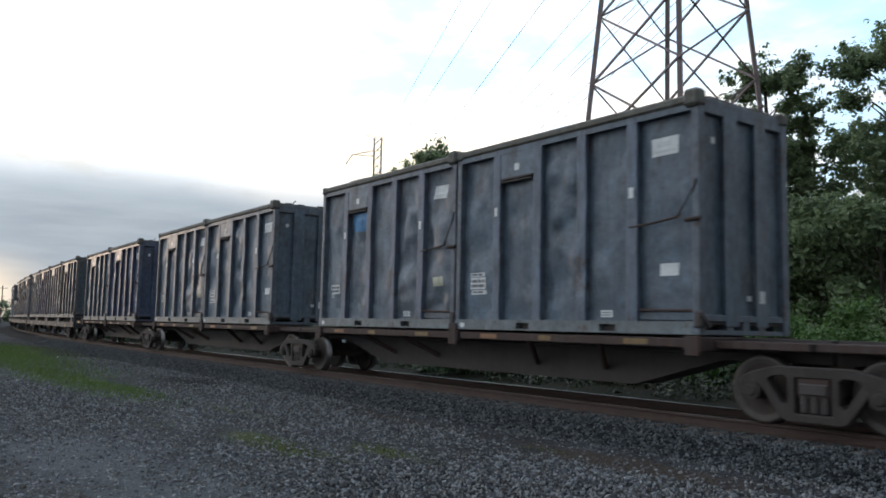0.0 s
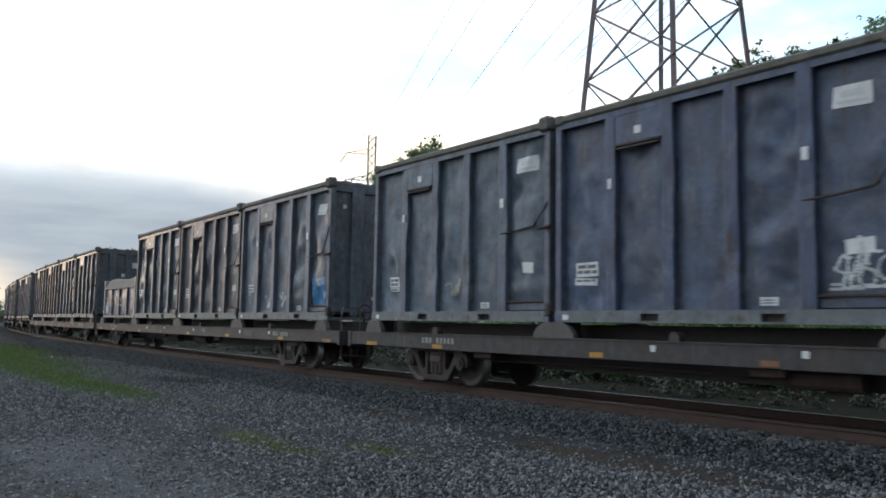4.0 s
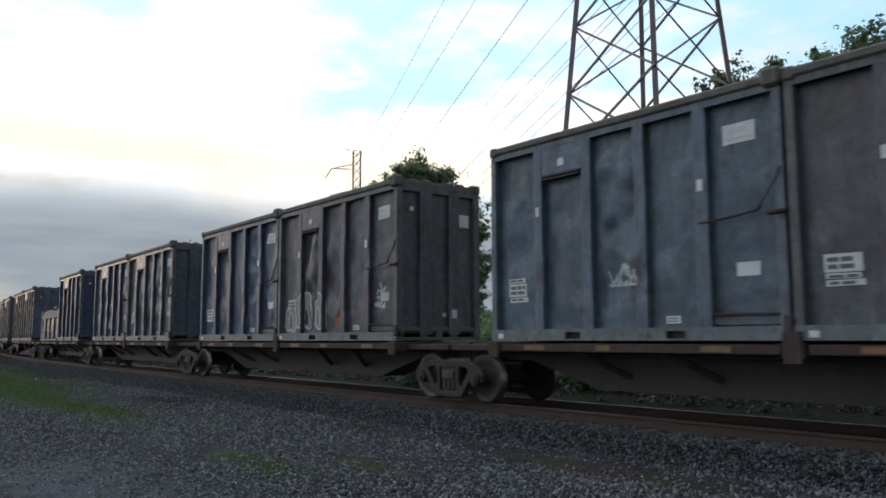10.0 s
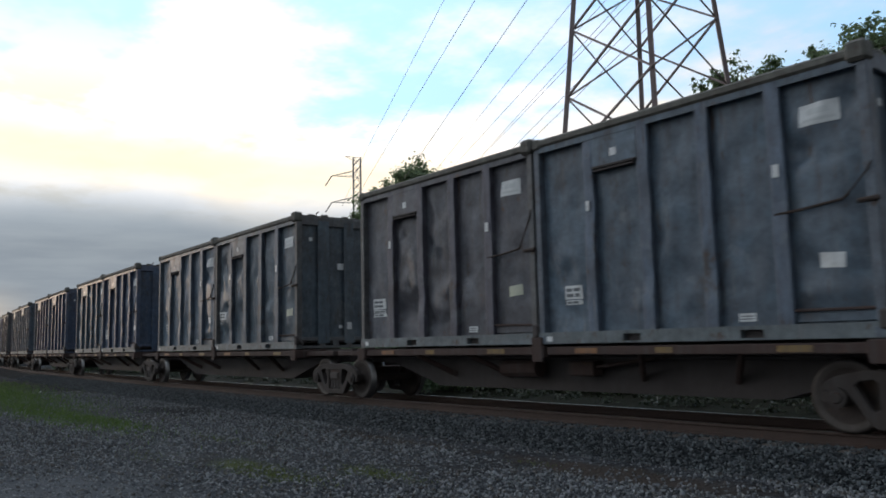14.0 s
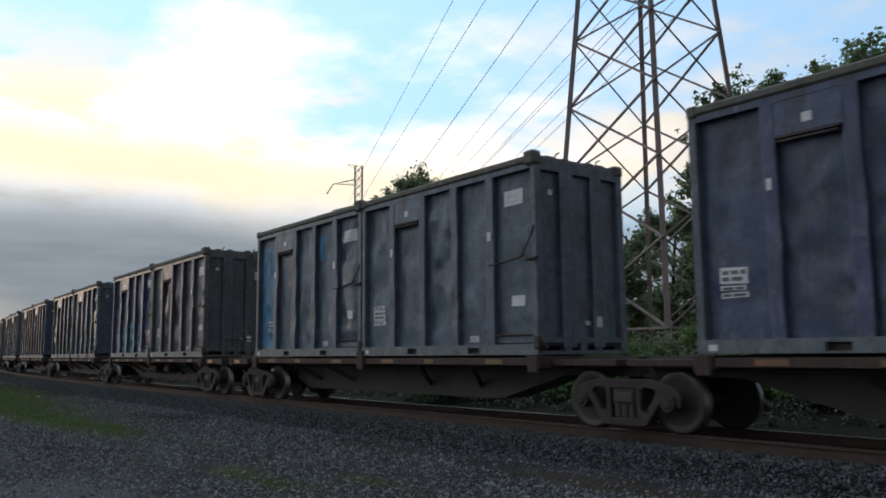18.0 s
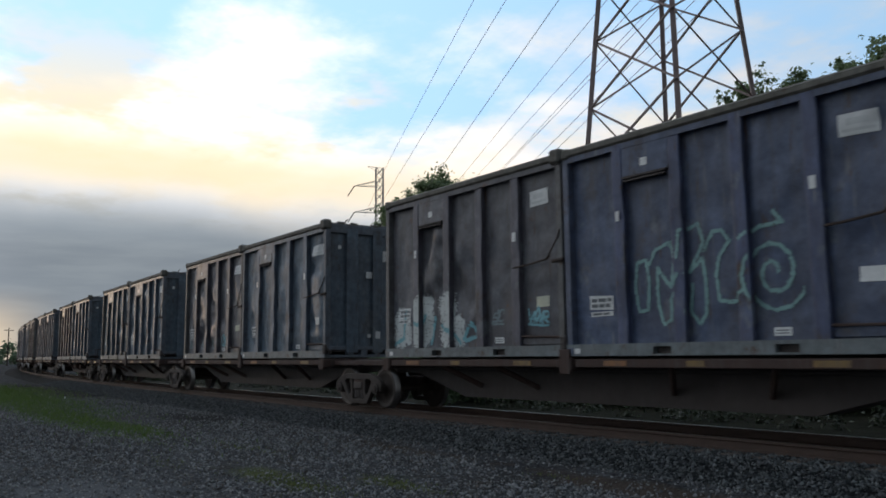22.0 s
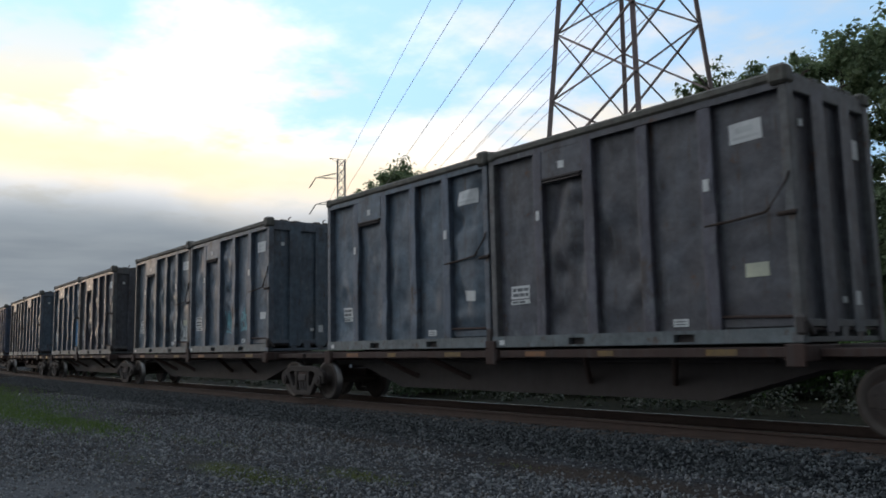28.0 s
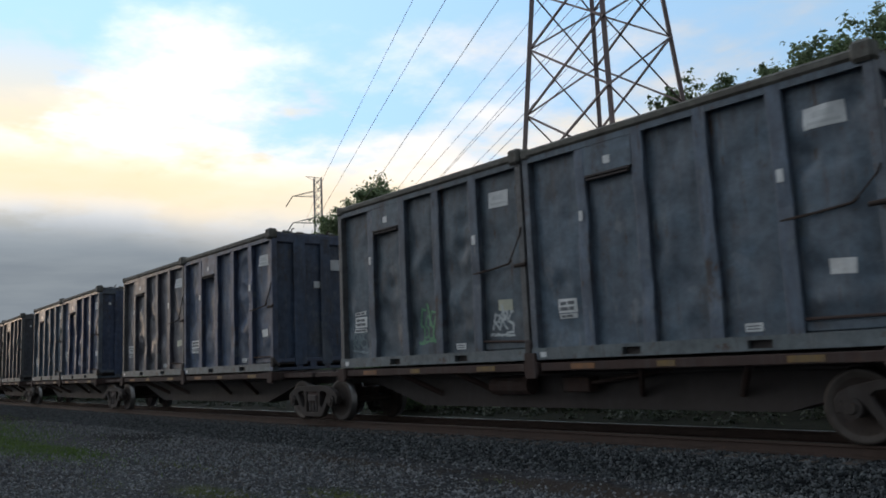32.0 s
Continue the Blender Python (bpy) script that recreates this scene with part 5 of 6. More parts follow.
        # pale rounded letters, with bright slashes on them
        for cx, lo, hi, wd in ((0.10, 0.22, 0.55, 0.27), (0.19, 0.18, 0.40, 0.14), (0.37, 0.22, 0.74, 0.27), (0.44, 0.30, 0.82, 0.17), (0.67, 0.22, 0.76, 0.30), (0.80, 0.16, 0.42, 0.18)):
            out.append(([(w * cx, h * lo), (w * (cx + 0.015), h * (lo + hi) / 2), (w * cx, h * hi)], wd, 0))
        for pts in ([(0.02, 0.10), (0.14, 0.20), (0.17, 0.70)], [(0.28, 0.55), (0.36, 0.42), (0.42, 0.60)], [(0.47, 0.10), (0.52, 0.55)], [(0.60, 0.40), (0.72, 0.30), (0.80, 0.10)], [(0.84, 0.15), (0.92, 0.42), (0.99, 0.20), (0.86, 0.12)]):
            out.append(([(w * x, h * z) for x, z in pts], 0.042, 1))
    elif kind == "swirl":
        for pts in ([(0.02, 0.40), (0.04, 0.63), (0.10, 0.65), (0.12, 0.44), (0.10, 0.17), (0.04, 0.15), (0.02, 0.40)],
                    [(0.12, 0.60), (0.17, 0.73), (0.26, 0.79), (0.29, 0.63), (0.26, 0.37), (0.21, 0.48), (0.18, 0.56), (0.17, 0.21), (0.20, 0.02), (0.25, 0.06), (0.26, 0.25), (0.33, 0.48)],
                    [(0.33, 0.63), (0.35, 0.87), (0.44, 0.92), (0.47, 0.75), (0.42, 0.60), (0.38, 0.48), (0.46, 0.60), (0.48, 0.37), (0.47, 0.10), (0.43, 0.01), (0.38, 0.13), (0.40, 0.37)],
                    [(0.47, 0.67), (0.53, 0.83), (0.58, 0.83), (0.62, 0.73), (0.56, 0.60), (0.54, 0.44), (0.55, 0.21), (0.64, 0.19), (0.71, 0.29)], [(0.70, 0.73), (0.78, 0.81), (0.91, 0.83), (0.87, 0.92)]):
            out.append(([(w * x, h * z) for x, z in pts], 0.028, 0))
        out.append(([(w * 0.85 + (0.07 + 0.019 * q) * math.cos(0.5 * q), h * 0.42 + (0.08 + 0.021 * q) * math.sin(0.5 * q)) for q in range(26)], 0.028, 0))
    elif kind == "slash":
        out.append(([(w * 0.1, h * 0.95), (w * 0.4, h * 0.5), (w * 0.95, h * 0.08)], 0.07, 0))
    elif kind == "patch":
        out.append(([(w * 0.5, h * 0.5)], max(w, h), 0))
    elif kind == "smear":
        for _ in range(7):
            x, z = rnd.uniform(0.1, 0.9) * w, rnd.uniform(0.1, 0.8) * h
            out.append(([(x, z), (x + rnd.uniform(-0.15, 0.15), z + rnd.uniform(-0.1, 0.2))], rnd.uniform(0.03, 0.08), 0))
    return out


def spray(ob, kind, x, z, w, h, colours, seed, sheets, end=False):
    """Spray paint on a container's long side, or on its end wall: small flat pieces that follow the ribs."""
    rnd = random.Random(seed)
    cell = 0.02 if kind in ("tag", "scrawl", "swirl") else 0.026
    nx, nz = int(w / cell), int(h / cell)
    gx, gz = np.meshgrid((np.arange(nx) + 0.5) * cell, (np.arange(nz) + 0.5) * cell)
    col = np.full(gx.shape, -1)
    g = np.random.RandomState(seed)
    soft = g.uniform(0.75, 1.25, gx.shape) if kind != "bubble" else g.uniform(0.97, 1.03, gx.shape)
    for pts, wd, c in spray_lines(kind, rnd, w, h):
        for p, q in zip(pts, pts[1:] or pts):
            dx, dz = q[0] - p[0], q[1] - p[1]
            t = np.clip(((gx - p[0]) * dx + (gz - p[1]) * dz) / max(dx * dx + dz * dz, 1e-9), 0, 1)
            col[np.hypot(gx - p[0] - t * dx, gz - p[1] - t * dz) < wd * soft] = c
    if kind == "bubble":
        # a pale outline round the fill
        full = np.pad(col == 0, 2)
        inner = full[4:, 2:-2] & full[:-4, 2:-2] & full[2:-2, 4:] & full[2:-2, :-4]
        col[(col == 0) & ~inner] = 1
    if kind == "piece":
        # the letters fade to another blue at the top
        col[(col == 0) & (gz > h * (0.58 + 0.22 * (soft - 1)))] = 1
    col[g.rand(*col.shape) < (0.10 if kind in ("patch", "smear") else 0.05)] = -1
    if kind == "patch":
        # worn through in streaks and flakes
        worn = g.rand(nz // 6 + 2, nx // 3 + 2) ** 0.5
        worn = np.kron(worn, np.ones((6, 3)))[:nz, :nx] + 0.25 * g.rand(nz, nx)
        col[worn < (0.52 if colours[0] == "dull" else 0.30)] = -1
    verts, faces, idx = [], [], []
    for j in range(nz):
        for i in range(nx):
            if col[j, i] < 0:
                continue
            u, v = x + i * cell, z + j * cell
            k = len(verts)
            if end:
                s = CL / 2 - (0.005 if -0.59 < u < -0.20 or 0.25 < u < 0.60 else 0.083)
                verts += [(s, u, v), (s, u + cell, v), (s, u + cell, v + cell), (s, u, v + cell)]
            else:
                y = max(face_y(u), face_y(u + cell))
                for a, b in ((0, 0), (1, 0), (1, 1), (0, 1)):
                    xx, zz = u + a * cell - CL / 2, v + b * cell
                    if y > -CW / 2 + 0.01:
                        dep = sheets[sum(u + cell / 2 > (p + q) / 2 for p, q in POSTS)]
                        verts.append((xx, dep(xx, zz) - 0.011, zz))
                    else:
                        verts.append((xx, y - 0.004, zz))
            faces.append((k, k + 1, k + 2, k + 3))
            idx.append(int(col[j, i]))
    names = {"patch": "paint_patch", "smear": "paint_smear"}
    part(names.get(kind, "graffiti"), mesh_of("graffiti", verts, faces, [SPRAY[c] for c in colours], idx), ob, colours[0] + (" paint patch" if kind == "patch" else " paint smears" if kind == "smear" else " spray paint graffiti"))


# containers that stand out: car number and place on it -> paint, and what is sprayed on it
MARKS = {
    (1, 0): (0, []), (1, 1): (3, [("patch", 1.5, 2.4, 0.75, 0.48, ["blue"]), ("smear", 0.3, 0.3, 2.6, 0.6, ["pale"])]),
    (2, 0): (0, []), (2, 1): (3, [("smear", 0.5, 1.0, 1.8, 0.5, ["blue"])]), (3, 0): (1, []), (3, 1): (0, []),
    (4, 0): (2, []), (4, 1): (3, [("smear", 1.5, 0.3, 1.0, 0.5, ["pale"])]), (4, 2): (4, [("tag", 4.95, 0.35, 0.85, 0.8, ["white"])]), (4, 3): (0, [("smear", 2.7, 0.5, 0.7, 0.4, ["beige"])]),
    (5, 0): (3, [("patch", 4.95, 0.36, 0.78, 0.78, ["blue"]), ("smear", 1.6, 0.25, 0.7, 0.6, ["white"]), ("smear", 2.8, 0.3, 0.6, 0.6, ["white"])]), (5, 1): (5, []), (5, 2): (2, []),
    (6, 0): (2, []), (6, 1): (0, [("scrawl", 0.25, 0.35, 0.85, 0.66, ["white"]), ("scrawl", 1.5, 0.38, 0.85, 0.66, ["white"]), ("scrawl", 2.72, 0.42, 0.82, 0.66, ["white"]), ("tag", 3.95, 0.4, 0.5, 0.45, ["pale"])]), (6, 2): (5, []), (6, 3): (2, []),
    (7, 0): (0, [("tag", 0.3, 0.25, 1.3, 0.4, ["cyan"])]), (7, 1): (4, []), (8, 0): (5, []), (8, 1): (0, [("tag", 2.8, 0.85, 0.65, 0.42, ["white"])]),
    (9, 0): (5, [("bubble", 0.15, 0.2, 2.6, 1.25, ["beige", "white"]), ("smear", 3.0, 0.3, 0.6, 0.5, ["orange"]), ("tag", 4.95, 0.75, 0.5, 0.6, ["white"])]), (9, 1): (4, []),
    (10, 0): (2, []), (10, 1): (1, []), (11, 0): (1, [("end", "tag", -0.3, 0.5, 1.25, 0.95, ["cyan"])]),
    (12, 0): (0, []), (12, 1): (5, []), (13, 0): (2, []), (13, 1): (0, []), (14, 1): (0, [("tag", 0.35, 0.3, 0.6, 0.35, ["pale"])]),
    (16, 1): (0, [("patch", 0.2, 0.3, 0.95, 2.9, ["dull"]), ("patch", 3.72, 2.5, 0.3, 0.7, ["dull"]), ("smear", 4.9, 2.3, 0.7, 0.9, ["pale"])]), (17, 0): (5, [("tag", 0.35, 0.3, 0.8, 0.75, ["green"])]),
    (17, 1): (1, [("piece", 0.55, 0.20, 3.75, 1.35, ["cyan", "mid", "orange"]), ("smear", 4.3, 0.15, 1.2, 0.35, ["teal"]), ("smear", 4.95, 0.7, 0.6, 0.5, ["white"]), ("slash", 4.85, 0.45, 0.6, 0.75, ["orange"]), ("patch", 5.45, 1.75, 0.3, 0.3, ["blue"])]),
    (19, 1): (5, [("lobes", 0.15, 0.18, 3.3, 1.25, ["bone", "cyan"]), ("tag", 3.85, 0.6, 0.4, 0.35, ["pale"]), ("tag", 4.95, 0.55, 0.6, 0.4, ["cyan"])]),
    (19, 0): (1, [("swirl", 1.45, 0.45, 3.0, 1.7, ["teal"])]), (20, 1): (5, [("tag", 0.3, 0.35, 0.4, 0.4, ["pale"]), ("tag", 1.5, 0.3, 0.6, 0.42, ["pale"]), ("tag", 2.75, 0.3, 0.6, 0.4, ["pale"]), ("tag", 3.9, 0.4, 0.5, 0.45, ["cyan"])]),
    (20, 0): (0, []), (23, 1): (0, [("patch", 3.85, 2.55, 0.5, 0.7, ["blue"])]), (25, 0): (0, [("tag", 2.75, 0.55, 0.5, 0.7, ["cyan"]), ("tag", 3.9, 0.5, 0.55, 0.8, ["cyan"])]),
    (25, 1): (2, [("tag", 4.2, 0.3, 1.5, 0.85, ["white"])]), (26, 1): (0, [("patch", 5.0, 0.4, 0.68, 1.2, ["blue"])]), (26, 0): (5, []),
    (27, 1): (2, [("tag", 2.75, 0.3, 0.75, 0.95, ["green"]), ("tag", 0.3, 0.3, 0.6, 0.5, ["pale"]), ("tag", 4.95, 0.4, 0.65, 0.65, ["white"])]), (27, 0): (0, []), (28, 0): (4, []), (28, 1): (5, []),
}


def joined(ob):
    """A container that stays far off, in one mesh."""
    if ob in FAR:
        return copy_thing(FAR[ob], Matrix())
    bm, mats = bmesh.new(), []
    for c in ob.children_recursive:
        if c.type != "MESH" or c.name.startswith(("graffiti", "paint")):
            continue
        first = len(bm.faces)
        bm.from_mesh(c.data)
        bm.faces.ensure_lookup_table()
        slot = [mats.index(m) if m in mats else mats.append(m) or len(mats) - 1 for m in c.data.materials]
        for f in bm.faces[first:]:
            f.material_index = slot[f.material_index]
    me = bpy.data.meshes.new("waste_container")
    bm.to_mesh(me)
    bm.free()
    for m in mats:
        me.materials.append(m)
    FAR[ob] = tagged(new("waste_container", me), ob["label"], "container", "waste containers on the train")
    return FAR[ob]


def place_train():
    rnd = random.Random(11)
    used = set()

    def take(ob):
        if ob in used:
            return copy_thing(ob, Matrix())
        used.add(ob)
        return ob

    last, painted = None, []
    for car, (kind, u, fr, rr) in enumerate(CONSIST):
        key = (kind[:4], fr, rr)
        flat = kind.startswith("flat")
        if key not in KINDS:
            KINDS[key] = make_flat() if flat else make_spine(fr, rr)
        n = 4 if flat else 2
        pitch = 6.205 if flat else 6.10
        length = pitch * (n - 1) + CL
        CARS.append((take(KINDS[key]), u - length / 2, 0.0))
        for k in range(n):
            low = kind.endswith("low") and k == n - 1
            paint, sprays = MARKS.get((car, k), (rnd.choice((0, 0, 1, 2, 4, 4, 5) if car > 11 else (0, 1, 2, 3, 4)), []))
            if low:
                pick = LOW
            else:
                pick = rnd.choice([p for p in PROTOS if p["paint"] == paint and p is not last] or PROTOS)
                last = pick
            ob = joined(pick) if car > 31 and pick in used and not low else take(pick)
            if sprays:
                painted.append((ob, car * 20 + k * 7, sprays, SHEETS[pick["sheets"]]))
            LOADS.append((ob, u - CL / 2 - pitch * k, 1.30 if flat else 1.18))
    for ob, seed, sprays, sheets in painted:
        for q, s in enumerate(sprays):
            end = s[0] == "end"
            spray(ob, *(s[1:] if end else s), seed=seed + q, sheets=sheets, end=end)
        what = "graffiti" if any(s[0] in ("tag", "bubble", "piece", "swirl", "end", "scrawl", "lobes") for s in sprays) else "paint patches"
        tagged(ob, ob["label"].split(" with")[0].split(",")[0] + " with " + sprays[0][-1][0] + " " + what)


def motions():
    # wheels: one turn of the wheel for each length of its rim; all wheels of a kind share their keys
    times = [k / FPS for k in range(32 * FPS + 1)]
    for w, xx in WHEELS:
        walk(w, [(t, pose(xx, 0, WR, 0, math.degrees(train_s(t) / WR) % 360, 0)) for t in times])
    place_train()
    for ob, u, z in CARS + LOADS:
        rows = []
        for k in range(33):
            x, y, h = on_track(u + train_s(k))
            rows.append((k, pose(x, y, z, 0, 0, h)))
        walk(ob, rows)


for kind_, u_, fr_, rr_ in CONSIST:
    key_ = (kind_[:4], fr_, rr_)
    if key_ not in KINDS:
        KINDS[key_] = make_flat() if kind_.startswith("flat") else make_spine(fr_, rr_)


# ---- pylons, wires ----
def bar(bm, a, b, w):
    """A steel angle between two points."""
    a, b = Vector(a), Vector(b)
    m = Matrix.Translation((a + b) / 2) @ (b - a).to_track_quat("Z", "Y").to_matrix().to_4x4()
    l = (b - a).length
    for sx, sy, ox, oy in ((w, w * 0.16, 0, -w * 0.42), (w * 0.16, w, -w * 0.42, 0)):
        r = bmesh.ops.create_cube(bm, size=1.0)
        bmesh.ops.scale(bm, vec=(sx, sy, l), verts=r["verts"])
        bmesh.ops.translate(bm, vec=(ox, oy, 0), verts=r["verts"])
        bmesh.ops.transform(bm, matrix=m, verts=r["verts"])
    return bm


PYLON = Vector((-23.03, 30.23, GROUND_Z))
PYLON_TURN = 127.3 - 180 + 4.4       # degrees: one leg points at the camera


def build_pylon():
    root = new("transmission_tower")
    root.location = PYLON
    base = 5.03                         # half the diagonal at the ground
    zs = [0.0, 2.6, 6.3, 9.8, 13.14, 16.40, 19.25, 22.0, 24.8, 27.6, 30.5, 33.5]

    def corner(k, z):
        a = radians(PYLON_TURN + 90 * k)
        r = max(base - 0.104 * z, 1.4)
        return Vector((r * math.cos(a), r * math.sin(a), z))

    for k in range(4):
        part("leg", bar(bmesh.new(), corner(k, 0), corner(k, 33.5), 0.22), root, "", GALV)
    for i in range(1, len(zs) - 1):
        for k in range(4):
            bm = bmesh.new()
            w = 0.092 if i < 7 else 0.08
            bar(bm, corner(k, zs[i]), corner(k + 1, zs[i + 1]), w)
            bar(bm, corner(k + 1, zs[i]), corner(k, zs[i + 1]), w)
            part("brace", bm, root, "", GALV)
    for k in range(4):
        part("foot_brace", bar(bar(bmesh.new(), corner(k, 0.3), (corner(k, 2.6) + corner(k + 1, 2.6)) / 2, 0.1), (corner(k, 2.6) + corner(k + 1, 2.6)) / 2, corner(k + 1, 0.3), 0.1), root, "", GALV)
        part("tie_bar", bar(bmesh.new(), corner(k, 2.6), corner(k + 1, 2.6), 0.1), root, "", GALV)
        part("footing", cyl(bmesh.new(), corner(k, -0.2), corner(k, 0.35), 0.45, 0.4, 12), root, "concrete footing", surface("concrete", (0.3, 0.29, 0.27), rough=0.9) if "concrete" not in bpy.data.materials else bpy.data.materials["concrete"])
    side = Vector((0.404, 0.915, 0))
    for z in (20.6, 24.0, 27.4, 30.8):
        bm = bmesh.new()
        for sg in (-1, 1):
            for o in (-0.5, 0.5):
                al = Vector((-0.915, 0.404, 0)) * o
                bar(bm, side * sg * 1.3 + al + Vector((0, 0, z)), side * sg * 4.2 + Vector((0, 0, z + 0.4)), 0.1)
                bar(bm, side * sg * 1.3 + al + Vector((0, 0, z + 1.3)), side * sg * 4.2 + Vector((0, 0, z + 0.4)), 0.09)
        part("cross_arm", bm, root, "", GALV)
    part("warning_sign", boxes((-0.25, 0.25, -0.01, 0.01, -0.3, 0.3)), root, "small white warning sign", SIGN).matrix_basis = Matrix.Translation(Vector((3.9, -2.05, 4.35))) @ pose(0, 0, 0, 0, 0, 40)
    tagged(root, "tall lattice steel power transmission tower, dark against the sky", "pylon", "power line towers")


def build_far_pylon(x, y, top, w, label):
    root = new("transmission_tower")
    root.location = (x, y, GROUND_Z)
    steps = 24
    zs = [top * k / steps for k in range(steps + 1)]

    def corner(k, z):
        a = radians(20 + 90 * k)
        r = w * (1.9 - 1.1 * min(z / (top * 0.6), 1.0))
        return Vector((r * math.cos(a), r * math.sin(a), z))

    for k in range(4):
        v = [tuple(corner(k, z) + Vector((x, y, 0))) for z in (0.0, top * 0.6, top) for x, y in ((-0.05, -0.05), (0.05, -0.05), (0.05, 0.05), (-0.05, 0.05))]
        part("leg", mesh_of("leg", v, [(4 * i + j, 4 * i + (j + 1) % 4, 4 * i + 4 + (j + 1) % 4, 4 * i + 4 + j) for i in range(2) for j in range(4)] + [(3, 2, 1, 0), (8, 9, 10, 11)], FAR_STEEL), root)
        bm = bmesh.new()
        for i in range(steps):
            bar(bm, corner(k, zs[i]), corner(k + 1, zs[i + 1]), 0.075)
            bar(bm, corner(k + 1, zs[i]), corner(k, zs[i + 1]), 0.075)
        part("lattice", bm, root, "", FAR_STEEL)
    side = Vector((0.404, 0.915, 0))
    part("peak_arm", bar(bar(bmesh.new(), (0.2, 0.6, top), side * -1.9 + Vector((0, 0, top + 0.2)), 0.09), (0, 0, top - 0.7), side * -1.9 + Vector((0, 0, top + 0.2)), 0.07), root, "", FAR_STEEL)
    for z in (top - 2.9, top - 7.2):
        bm = bmesh.new()
        tip = side * -(w + 3.0) + Vector((0, 0, z - 0.2))
        for o in (-0.5, 0.5):
            al = Vector((-0.915, 0.404, 0)) * o * w
            bar(bm, side * -w * 0.5 + al + Vector((0, 0, z + 0.7)), tip, 0.085)
            bar(bm, side * -w * 0.5 + al + Vector((0, 0, z - 0.2)), tip, 0.085)
        part("cross_arm", bm, root, "", FAR_STEEL)
        bm = cyl(bmesh.new(), tip, tip + Vector((-0.8, -0.75, -1.6)), 0.09, n=8)
        part("insulator", bm, root, "dark insulator string", DARK_STEEL)
    tagged(root, label, "pylon", "power line towers")


build_pylon()
build_far_pylon(-110.3, 68.8, 32.0, 1.05, "distant lattice steel power tower with cross arms")
build_far_pylon(-224.0, 99.5, 30.0, 1.35, "farther lattice steel power tower above the trees")


def build_wires():
    n, d = Vector((0.404, 0.915, 0)), Vector((-0.915, 0.404, 0))
    a0 = Vector((-23.03, 30.23, 0))
    # offset from the line of towers, height at the near tower, fall for each metre
    for off, z0, fall in ((-4, 27.4, 0.058), (-4, 23.5, 0.0523), (-4, 19.2, 0.083), (4, 26.0, 0.077), (4, 23.3, 0.0615), (4, 22.4, 0.086), (4, 21.8, 0.075), (4, 20.3, 0.091), (4, 19.4, 0.09)):
        pts = [(-60, z0 + 30 * fall)] + [(-30 + 7.5 * k, z0 - fall * (-30 + 7.5 * k)) for k in range(13)] + [(95.4, z0 - fall * 60 - fall * 0.2 * 35.4)]
        bm = bmesh.new()
        for (p, zp), (q, zq) in zip(pts, pts[1:]):
            cyl(bm, a0 + n * off + d * p + Vector((0, 0, zp)), a0 + n * off * (1 if q < 90 else 0.6) + d * q + Vector((0, 0, zq)), 0.020, n=5)
        me = bpy.data.meshes.new("wire")
        bm.to_mesh(me)
        bm.free()
        me.materials.append(CABLE)
        tagged(new("power_wire", me), "thin overhead power wire", "wire", "power wires")


build_wires()


# ---- trees and bushes ----
def leaf_cloud(rnd, centres, count, size):
    """Leaves scattered in and on clumps; each leaf is a small bent diamond."""
    c = np.array([p for p, r in centres])
    r = np.array([q for p, q in centres])
    g = np.random.RandomState(rnd.randint(0, 10 ** 6))
    k = g.choice(len(c), count, p=r ** 2 / (r ** 2).sum())
    d = g.normal(size=(count, 3))
    d /= np.linalg.norm(d, axis=1)[:, None]
    p = c[k] + d * (r[k] * np.minimum(np.abs(g.normal(0.55, 0.38, count)), 1.7))[:, None] * np.array([1, 1, 0.8])
    face = d * 0.9 + np.array([0, 0, 0.55]) + g.normal(size=(count, 3)) * 0.45
    u = np.cross(face, g.normal(size=(count, 3)))
    u /= np.linalg.norm(u, axis=1)[:, None]
    w = np.cross(face, u)
    w /= np.linalg.norm(w, axis=1)[:, None]
    s = size * g.uniform(0.6, 1.3, count)[:, None]
    n = np.cross(u, w) * s * 0.18
    v = np.stack([p - u * s, p - w * s * 0.5 + n, p + u * s, p + w * s * 0.5 + n], 1).reshape(-1, 3)
    f = np.arange(count * 4).reshape(-1, 4)
    return v.tolist(), f.tolist()


